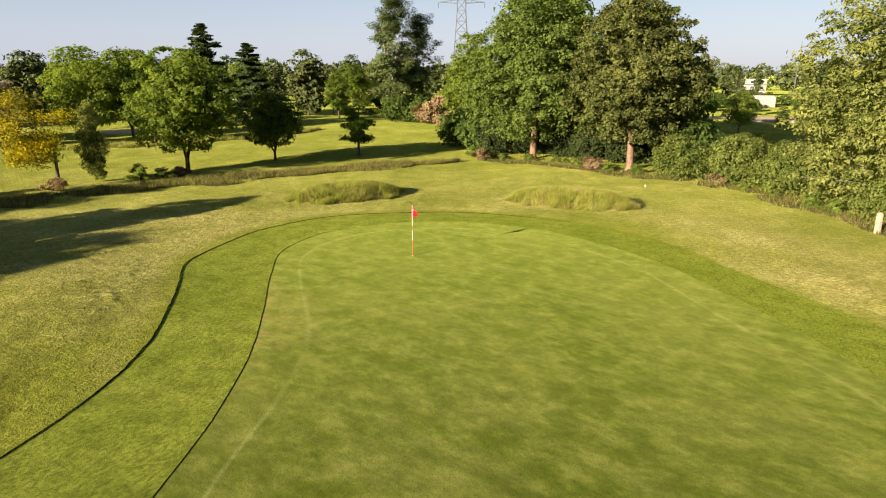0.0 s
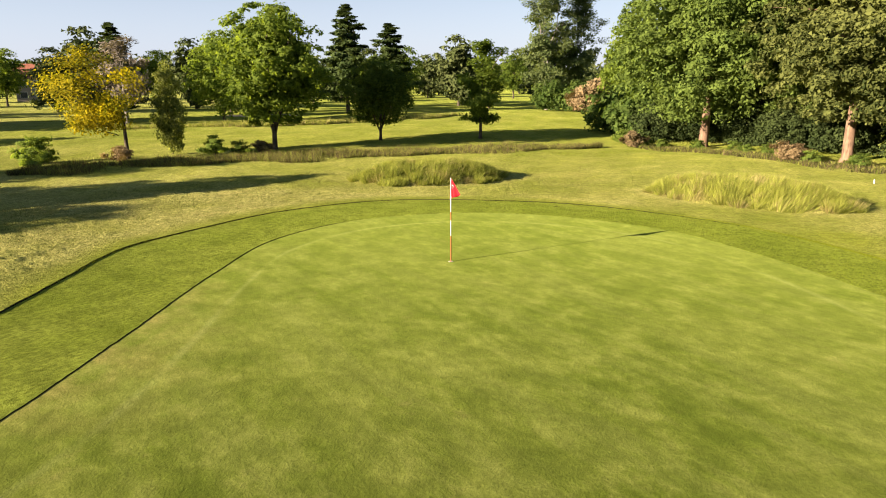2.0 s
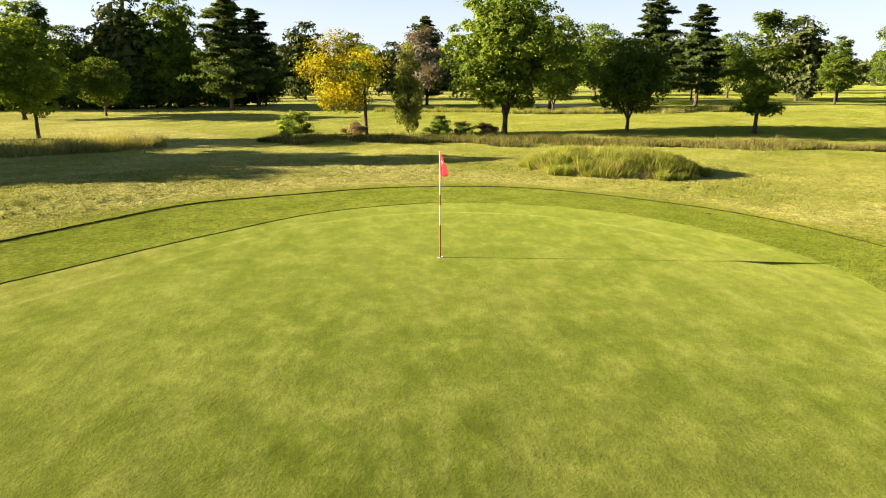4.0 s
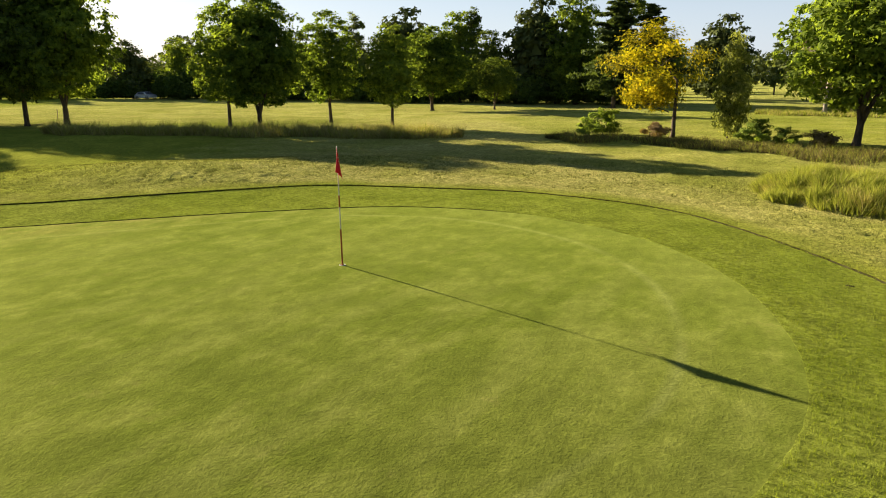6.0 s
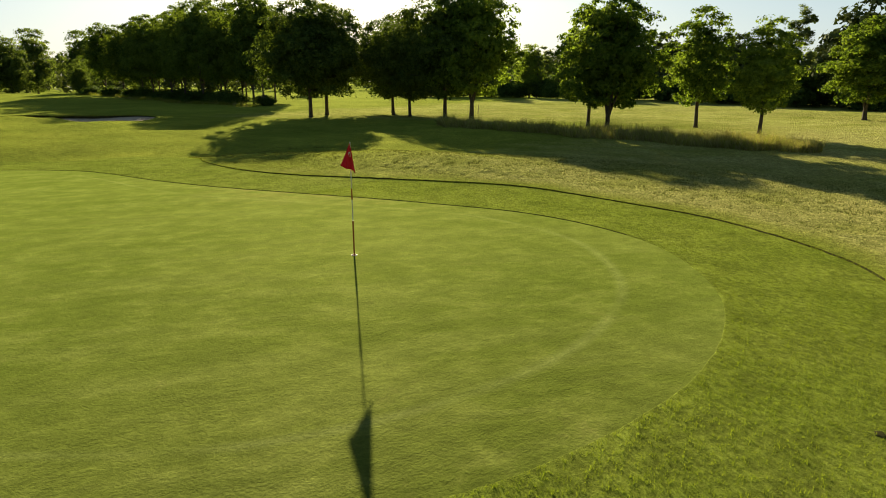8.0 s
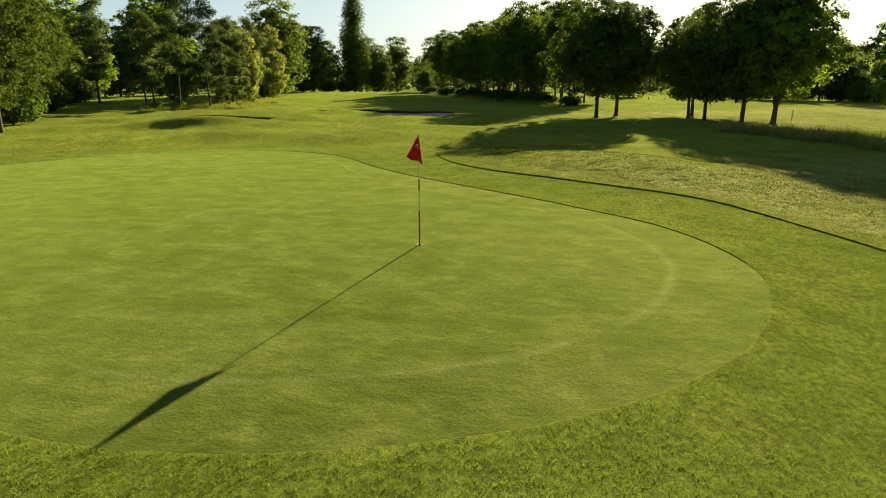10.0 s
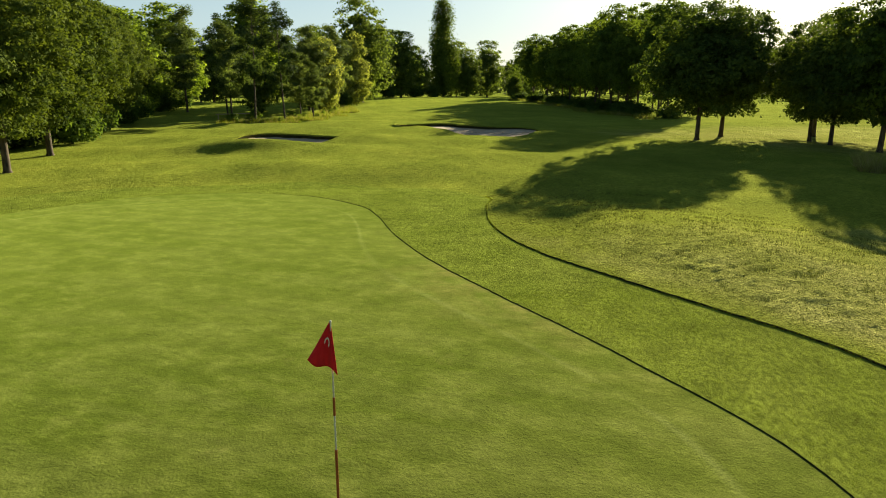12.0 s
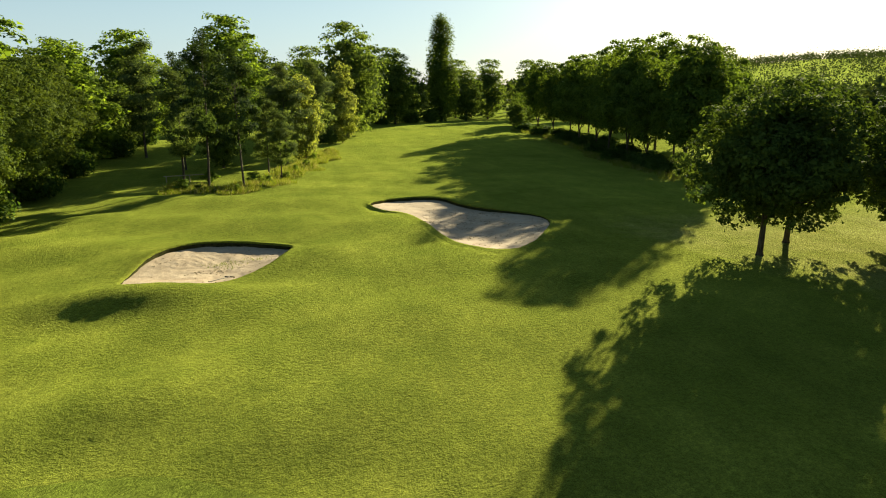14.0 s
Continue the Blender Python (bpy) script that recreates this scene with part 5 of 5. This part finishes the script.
# ---- short tufts in the rough ----
def build_rough_tufts():
    rs = np.random.RandomState(60)
    n = 130000
    u = rs.uniform(radians(92), radians(222), n)
    base = np.interp(u, ANG, LIP_EDGE)
    off = 0.05 + 11.0 * rs.random_sample(n) ** 1.6
    x, y = CX + (base + off) * np.cos(u), CY + (base + off) * np.sin(u)
    keep = np.array([noise.noise((a * 1.1, b_ * 1.1, 2.0)) + 0.35 * noise.noise((a * 4, b_ * 4, 6.0)) for a, b_ in zip(x, y)]) > rs.uniform(-0.55, 0.45, n)
    x, y = x[keep], y[keep]
    v, f = blades(rs, x, y, 0.060, 0.010, 0.9)
    tagged(new("rough_grass", mesh_from("rough_grass", v, f, [GRASS_SHORT])), "short dry tufts of grass in the rough", "grass", kind="stuff")
    # the coarse tufts of the collar, thick where it grows best and thin between
    n = 210000
    u = rs.uniform(radians(-25), radians(170), n)
    inner, outer = np.interp(u % (2 * math.pi), ANG, GREEN_EDGE, period=2 * math.pi) + 0.03, np.interp(u % (2 * math.pi), ANG, LIP_EDGE, period=2 * math.pi)
    base = inner + (outer - inner) * rs.random_sample(n)
    x, y = CX + base * np.cos(u), CY + base * np.sin(u)
    keep = np.array([noise.noise((a * 7.5, b_ * 7.5, 2.0)) + 0.6 * noise.noise((a * 17, b_ * 17, 6.0)) for a, b_ in zip(x, y)]) > rs.uniform(-0.45, 0.40, n)
    x, y = x[keep], y[keep]
    v, f = blades(rs, x, y, 0.036, 0.007, 0.8)
    tagged(new("collar_grass", mesh_from("collar_grass", v, f, [GRASS_COLLAR])), "coarse green tufts of the mown collar", "grass", kind="stuff")
    # the ragged fringe that overhangs the cut edge of the collar
    n = 22000
    u = rs.uniform(radians(38), radians(222), n)
    base = np.interp(u, ANG, LIP_EDGE) + rs.uniform(0.02, 0.12, n)
    v, f = blades(rs, CX + base * np.cos(u), CY + base * np.sin(u), 0.050, 0.010, 0.9)
    tagged(new("edge_grass", mesh_from("edge_grass", v, f, [GRASS_LAWN])), "ragged grass along the cut edge of the collar", "grass", kind="stuff")


build_rough_tufts()


# ---- distant things and small things ----
STEEL_M = plain_material("galvanised_steel", (0.085, 0.090, 0.100), 0.6, 0.15, 2.0, 0.2)
PLASTER_M = plain_material("pale_render", (0.26, 0.23, 0.20), 0.9, 0.08, 0.6)
ROOF_M = plain_material("red_roof_tiles", (0.34, 0.13, 0.08), 0.9, 0.2, 1.5)
PANE_M = plain_material("dark_window_glass", (0.05, 0.06, 0.08), 0.15, 0.2, 1.0)
WOOD_M = plain_material("weathered_wood", (0.30, 0.24, 0.17), 0.9, 0.3, 6.0)
TARP_M = plain_material("turquoise_cover", (0.10, 0.42, 0.34), 0.6, 0.15, 1.0)
CAR_M = plain_material("silver_car_paint", (0.55, 0.58, 0.62), 0.3, 0.05, 1.0, 0.3)
TYRE_M = plain_material("black_rubber", (0.02, 0.02, 0.02), 0.85, 0.2, 6.0)


def part(name, v, f, m, parent, label="", smooth=False):
    o = new(name, mesh_from(name, v, f, [m], None, smooth))
    o.parent = parent
    if label:
        o["label"] = label
    return o


def slab(x0, x1, y0, y1, z0, z1):
    v = [(x, y, z) for z in (z0, z1) for x, y in ((x0, y0), (x1, y0), (x1, y1), (x0, y1))]
    return v, [(3, 2, 1, 0), (4, 5, 6, 7), (0, 1, 5, 4), (1, 2, 6, 5), (2, 3, 7, 6), (3, 0, 4, 7)]


def build_pylon(x, y, tall, base, head):
    """A four-legged lattice tower with two cross-arms."""
    root = new("electricity_pylon")
    root.location = (x, y, ground_z(x, y))
    levels = np.linspace(0, 1, 12)
    half = lambda s: base / 2 + (head - base) / 2 * min(1, s * 1.25)
    rod = lambda a, b_, r: tube([a, b_], [r, r], 4)
    corners = ((1, 1), (-1, 1), (-1, -1), (1, -1))
    for cx, cy in corners:
        part("leg", *tube([(cx * half(s), cy * half(s), tall * s) for s in levels.tolist()], [0.09] * 12, 5), STEEL_M, root)
    for i in range(11):
        lo, hi = float(levels[i]), float(levels[i + 1])
        pieces = []
        for k in range(4):
            (ax, ay), (bx, by) = corners[k], corners[(k + 1) % 4]
            p0, p1 = (ax * half(lo), ay * half(lo), tall * lo), (bx * half(hi), by * half(hi), tall * hi)
            q0, q1 = (bx * half(lo), by * half(lo), tall * lo), (ax * half(hi), ay * half(hi), tall * hi)
            pieces += [rod(p0, p1, 0.05), rod(q0, q1, 0.05), rod(q1, p1, 0.045)]
        part("bracing", *joined(pieces), STEEL_M, root)
    for z, span in ((tall * 0.88, 6.2), (tall * 0.99, 4.6)):
        pieces = []
        for sx in (-1, 1):
            tip = (sx * span, 0, z + 0.2)
            for cy in (-1, 1):
                pieces += [rod((sx * half(0.9), cy * half(0.9), z), tip, 0.05), rod((sx * half(0.9), cy * half(0.9), z + 0.9), tip, 0.05)]
            for s in (0.3, 0.55, 0.8):
                px = sx * (half(0.9) + (span - half(0.9)) * s)
                pieces.append(rod((px, -half(0.9) * (1 - s), z + 0.1 * s), (px, half(0.9) * (1 - s), z + 0.9 - 0.7 * s), 0.035))
        part("cross_arm", *joined(pieces), STEEL_M, root)
        for sx in (-1, 1):
            part("insulator", *tube([(sx * span, 0, z + 0.1), (sx * span, 0, z - 1.2)], [0.07, 0.07], 6), PANE_M, root)
    return tagged(root, "grey lattice electricity pylon standing behind the trees", "pylon")


build_pylon(4.6, 180.0, 29.5, 6.0, 2.3)


def build_house(x, y, w, d, h, storeys, turn, roof, label, category):
    root = new(category.replace(" ", "_"))
    root.matrix_basis = pose(x, y, ground_z(x, y) - 0.1, 0, 0, turn)
    part("wall", *slab(-w / 2, w / 2, -d / 2, d / 2, 0, h), PLASTER_M, root)
    if roof:
        e = 0.4
        v = [(-w / 2 - e, -d / 2 - e, h), (w / 2 + e, -d / 2 - e, h), (w / 2 + e, d / 2 + e, h), (-w / 2 - e, d / 2 + e, h), (-w / 2 - e, 0, h + d * 0.38), (w / 2 + e, 0, h + d * 0.38)]
        part("roof", v, [(0, 1, 5, 4), (2, 3, 4, 5), (0, 4, 3), (1, 2, 5), (3, 2, 1, 0)], ROOF_M, root, "red tiled gable roof")
        ch = part("chimney", *slab(w * 0.2, w * 0.2 + 0.6, -0.3, 0.3, h + d * 0.2, h + d * 0.5), PLASTER_M, root)
    else:
        part("roof", *slab(-w / 2 - 0.3, w / 2 + 0.3, -d / 2 - 0.3, d / 2 + 0.3, h, h + 0.35), PLASTER_M, root)
    n = max(2, int(w / 2.6))
    for s in range(storeys):
        z = (s + 0.35) * h / storeys
        for k in range(n):
            cx = -w / 2 + (k + 0.5) * w / n
            win = part("window", *slab(cx - 0.75, cx + 0.75, -d / 2 - 0.05, -d / 2 + 0.05, z - 0.08, z + h / storeys * 0.5 + 0.08), WHITE_M, root)
            part("pane", *slab(cx - 0.66, cx + 0.66, -d / 2 - 0.08, -d / 2 - 0.055, z, z + h / storeys * 0.5), PANE_M, win)
        if not roof:
            part("balcony", *slab(-w / 2 + 0.5, w / 2 - 0.5, -d / 2 - 1.0, -d / 2 - 0.06, z - 0.3, z - 0.15), PLASTER_M, root)
    return tagged(root, label, category)


build_house(112.0, 238.0, 9.0, 8.0, 5.6, 3, -25, False, "pale flat-roofed apartment building with balconies beyond the trees", "apartment building")
build_house(-128.0, 134.0, 12.0, 9.0, 5.0, 2, 40, True, "pale house with a red tiled roof among trees", "house")


def build_wall(x, y, length, high, turn):
    root = new("garden_wall")
    root.matrix_basis = pose(x, y, ground_z(x, y), 0, 0, turn)
    part("panel", *slab(-length / 2, length / 2, -0.15, 0.15, -0.1, high), PLASTER_M, root)
    part("coping", *slab(-length / 2 - 0.05, length / 2 + 0.05, -0.2, 0.2, high, high + 0.1), PLASTER_M, root)
    return tagged(root, "pale rendered wall beyond the hedge", "wall")


build_wall(77.0, 158.0, 6.5, 2.6, -25)
mast = new("slender_mast")
mast.location = (106, 198, ground_z(106, 198))
part("pole", *tube([(0, 0, 0), (0.2, 0, 9), (0.5, 0, 17)], [0.22, 0.15, 0.07], 8), STEEL_M, mast)
part("foot", *slab(-0.4, 0.4, -0.4, 0.4, 0, 0.2), PLASTER_M, mast)
tagged(mast, "slender grey mast rising above distant trees", "mast")
for i, (x, y, s) in enumerate(((70, 150, 0.8), (62, 150, 0.8), (84, 152, 0.9), (90, 160, 0.9), (57, 140, 0.7), (66, 138, 0.6), (95, 170, 0.8))):
    plant(bush, x, y, s, i * 77, "round pale bush beside the far wall", "bush", "round bushes by the wall")
for i, (x, y, s) in enumerate(((82, 190, 0.85), (88, 196, 0.95), (94, 196, 0.9), (76, 188, 0.7), (120, 210, 0.6), (128, 206, 0.6))):
    plant(far_airy, x, y, s * 0.7, i * 51, "pale distant poplar beyond the far wall", group="distant poplars")
plant(far_airy, 54.5, 121.0, 0.56, 20, "grey-green airy tree beyond the hedge", wide=1.0)
for i in range(16):
    a = 0.80 + 0.52 * i / 15
    d = 176 + 16 * math.sin(i * 2.3)
    brush = 1.02 < a < 1.18
    plant(bush if brush else far_tree, CX + d * math.cos(a), CY + d * math.sin(a), 0.75 if brush else 0.62, i * 43, "distant green bush before pale buildings" if brush else "distant green tree beyond the hedge", "bush" if brush else "tree", "greenery beyond the hedge", wide=1.5)
plant(maple_far, 40.5, 88.0, 0.52, 90, "low dark tree beyond the hedge")
plant(maple_far, 47.5, 82.5, 0.56, 190, "low dark tree beyond the hedge")
plant(wood, 49.0, 93.0, 0.29, 40, "round pale willow bush beyond the hedge")
cover = new("ground_cover")
cover.matrix_basis = pose(54.5, 108, ground_z(54.5, 108), 0, 0, -25)
part("sheet", *slab(-3.6, 3.6, -0.8, 0.8, 0.0, 0.28), TARP_M, cover)
part("rim", *slab(-3.8, 3.8, -1.0, -0.81, 0.0, 0.4), PLASTER_M, cover)
tagged(cover, "turquoise cover lying in a pale rim", "cover")


def build_sandy_patch(x, y, ax, ay, turn, label):
    """A low sheet of bare sandy ground, draped on the turf."""
    v, f = [], []
    n = 40
    for s in (1.0, 0.7, 0.35):
        for k in range(n):
            u = 2 * math.pi * k / n
            r = s * (1 + 0.16 * noise.noise((2.2 * math.cos(u), 2.2 * math.sin(u), x)))
            px, py = ax * r * math.cos(u), ay * r * math.sin(u)
            c, q = math.cos(radians(turn)), math.sin(radians(turn))
            gx, gy = x + c * px - q * py, y + q * px + c * py
            v.append((gx, gy, ground_z(gx, gy) + (-0.03 if s == 1.0 else 0.05)))
    v.append((x, y, ground_z(x, y) + 0.06))
    for q in range(2):
        f += [(q * n + k, q * n + (k + 1) % n, (q + 1) * n + (k + 1) % n, (q + 1) * n + k) for k in range(n)]
    f += [(2 * n + k, 2 * n + (k + 1) % n, 3 * n) for k in range(n)]
    return tagged(new("sandy_ground", mesh_from("sandy_ground", v, f, [SAND_M], None, True)), label, "sand", kind="structure")


build_sandy_patch(-46.0, 89.0, 6.5, 3.0, 10, "pale sand bunker on the next fairway")
build_sandy_patch(-2.6, -20.5, 0.9, 0.28, 5, "bare worn strip of sand beside the bunker")
build_sandy_patch(60.0, 116.0, 16.0, 5.0, -20, "bare sandy ground beyond the hedge")


def build_stake(x, y, tall, wide, m, label):
    root = new("marker_post")
    root.matrix_basis = pose(x, y, ground_z(x, y) - 0.05, 3, 2, x * 40)
    part("shaft", *tube([(0, 0, 0), (0, 0, tall * 0.9)], [wide, wide * 0.95], 8), m, root)
    part("cap", *tube([(0, 0, tall * 0.9), (0, 0, tall * 0.97), (0, 0, tall)], [wide * 0.95, wide * 0.7, wide * 0.1], 8), m, root)
    return tagged(root, label, "post")


build_stake(13.7, 42.4, 0.24, 0.03, WHITE_M, "short white marker post beside the long grass")
build_stake(19.6, 44.0, 0.6, 0.05, WHITE_M, "short white marker post beside the hedge")
build_stake(21.0, 28.9, 1.1, 0.16, WOOD_M, "pale weathered stump at the hedge")
build_stake(-58.0, -7.0, 1.1, 0.04, WOOD_M, "thin dark marker post on the sunlit field")

rail = new("wooden_rail")
rail.matrix_basis = pose(-2.2, -66.0, ground_z(-2.2, -66.0), 0, 0, 12)
for px in (-2.6, 0.0, 2.6):
    part("post", *tube([(px, 0, -0.1), (px, 0, 0.85)], [0.07, 0.06], 8), WOOD_M, rail)
part("crossbar", *tube([(-2.9, 0, 0.8), (2.9, 0, 0.8)], [0.06, 0.055], 8), WOOD_M, rail)
tagged(rail, "low wooden rail under the pines", "fence")


def build_car(x, y, turn):
    root = new("parked_car")
    root.matrix_basis = pose(x, y, ground_z(x, y), 0, 0, turn)
    side = [(-2.1, 0.32), (-2.15, 0.75), (-1.75, 0.95), (-1.1, 1.42), (0.45, 1.46), (1.15, 0.98), (2.0, 0.82), (2.1, 0.55), (2.05, 0.32)]
    n = len(side)
    v = [(sx, yy * (0.86 if sz > 1.2 else 1.0), sz) for yy in (-0.86, 0.86) for sx, sz in side]
    f = [tuple(range(n - 1, -1, -1)), tuple(range(n, 2 * n))] + [(k, (k + 1) % n, n + (k + 1) % n, n + k) for k in range(n)]
    part("body", v, f, CAR_M, root)
    for yy in (-0.87, 0.87):
        s = 1 if yy > 0 else -1
        part("side_window", [(-1.35, yy, 0.98), (0.85, yy, 0.98), (0.35, yy * 0.9, 1.38), (-1.0, yy * 0.9, 1.36)], [(0, 1, 2, 3)[::s]], PANE_M, root)
        for px in (-1.35, 1.3):
            wheel = part("wheel", *tube([(px, yy - 0.1, 0.32), (px, yy + 0.1, 0.32)], [0.32, 0.32], 16), TYRE_M, root)
            part("rim", *tube([(px, yy - 0.11, 0.32), (px, yy + 0.11, 0.32)], [0.19, 0.19], 12), STEEL_M, wheel)
    part("windscreen", [(0.52, -0.72, 1.42), (0.52, 0.72, 1.42), (1.14, 0.8, 1.0), (1.14, -0.8, 1.0)], [(0, 1, 2, 3)], PANE_M, root)
    return tagged(root, "silver car parked among trees beyond the field", "car")


build_car(-122.0, -21.0, 60)


def build_divot(x, y, r):
    v, f = [], []
    n = 18
    for s, z in ((1.0, 0.010), (0.6, 0.016)):
        for k in range(n):
            u = 2 * math.pi * k / n
            q = r * s * (1 + 0.8 * noise.noise((1.7 * math.cos(u), 1.7 * math.sin(u), x)))
            v.append((x + q * 1.5 * math.cos(u), y + q * math.sin(u), ground_z(x, y) + z))
    f = [(k, (k + 1) % n, n + (k + 1) % n, n + k) for k in range(n)] + [tuple(range(n, 2 * n))]
    return tagged(new("divot", mesh_from("divot", v, f, [SOIL_SHADE_M])), "small bare divot of dark earth in the turf", "divot")


build_divot(0.2, 33.8, 0.05)


# ---- in and beside the bunkers ----
DARK_WOOD_M = plain_material("dark_stained_wood", (0.060, 0.045, 0.030), 0.7, 0.2, 6.0)


def build_rake(a, b_):
    """A bunker rake lying on the lip: a long handle and a toothed head."""
    a, b_ = Vector((*a, ground_z(*a) + 0.16)), Vector((*b_, ground_z(*b_) + 0.16))
    d = (b_ - a).normalized()
    side = Vector((-d.y, d.x, 0)).normalized()
    root = new("bunker_rake")
    root.location = a
    part("handle", *tube([(0, 0, 0), tuple((b_ - a) * 0.5), tuple(b_ - a)], [0.030, 0.030, 0.028], 8), DARK_WOOD_M, root, smooth=True)
    part("head", *tube([tuple(b_ - a - side * 0.32), tuple(b_ - a + side * 0.32)], [0.026, 0.026], 6), TYRE_M, root)
    for k in range(9):
        q = b_ - a + side * (k - 4) * 0.075
        part("tooth", *tube([tuple(q), tuple(q + Vector((0, 0, -0.09)))], [0.010, 0.006], 5), TYRE_M, root)
    return tagged(root, "long-handled dark wooden bunker rake lying on the turf lip", "rake")


build_rake((-5.5, -20.6), (-6.6, -22.5))
rs = np.random.RandomState(91)


def scatter_in(points, n, test):
    """Places on the sand of a bunker."""
    ring = spline_ring(points, 96)
    lo, hi = ring.min(0), ring.max(0)
    got = []
    while len(got) < n:
        x, y = rs.uniform(lo[0], hi[0]), rs.uniform(lo[1], hi[1])
        if float(inside(points, np.array([x]), np.array([y]))[0]) > 0.35 and test(x, y) > rs.random_sample():
            got.append((x, y, sand_z(points, x, y)))
    return np.array(got)


LITTER_M = leaf_material("dry_fallen_leaves", (0.050, 0.040, 0.018), (0.200, 0.150, 0.065), 0.1, 3.0)
for pts, n, test, lab in ((BUNKER_B, 900, lambda x, y: max(0.04, 0.9 * noise.noise((x * 0.5, y * 0.5, 3.0)) + 0.35 * (y > -40)), "dark fallen leaves scattered over the bunker sand"),
                          (BUNKER_A, 160, lambda x, y: max(0.05, 0.8 * noise.noise((x * 0.6, y * 0.6, 1.0))), "few dark fallen leaves on the bunker sand")):
    g = scatter_in(pts, n, test)
    v, f = leaves_at(rs, g + (0, 0, 0.015), 0.10, 1.4, 2.5)
    tagged(new("leaf_litter", mesh_from("leaf_litter", v, f, [LITTER_M])), lab, "leaf litter", kind="stuff")
for x0, y0, n, spread in ((-5.9, -27.2, 60, 0.5), (-7.0, -27.6, 90, 0.7), (-8.3, -27.9, 50, 0.5), (-6.6, -26.4, 40, 0.6)):
    x, y = x0 + rs.normal(size=n) * spread, y0 + rs.normal(size=n) * spread * 0.5
    v, f = blades(rs, x, y, 0.11, 0.014, 0.9)
    z0 = np.repeat([sand_z(BUNKER_A, a, c) - ground_z(a, c) for a, c in zip(x.tolist(), y.tolist())], 3)
    v[:, 2] += z0 + 0.02
    tagged(new("weed_tuft", mesh_from("weed_tuft", v, f, [GRASS_LAWN])), "green weeds growing in the bunker sand", "weeds", "weeds in the bunker", kind="stuff")
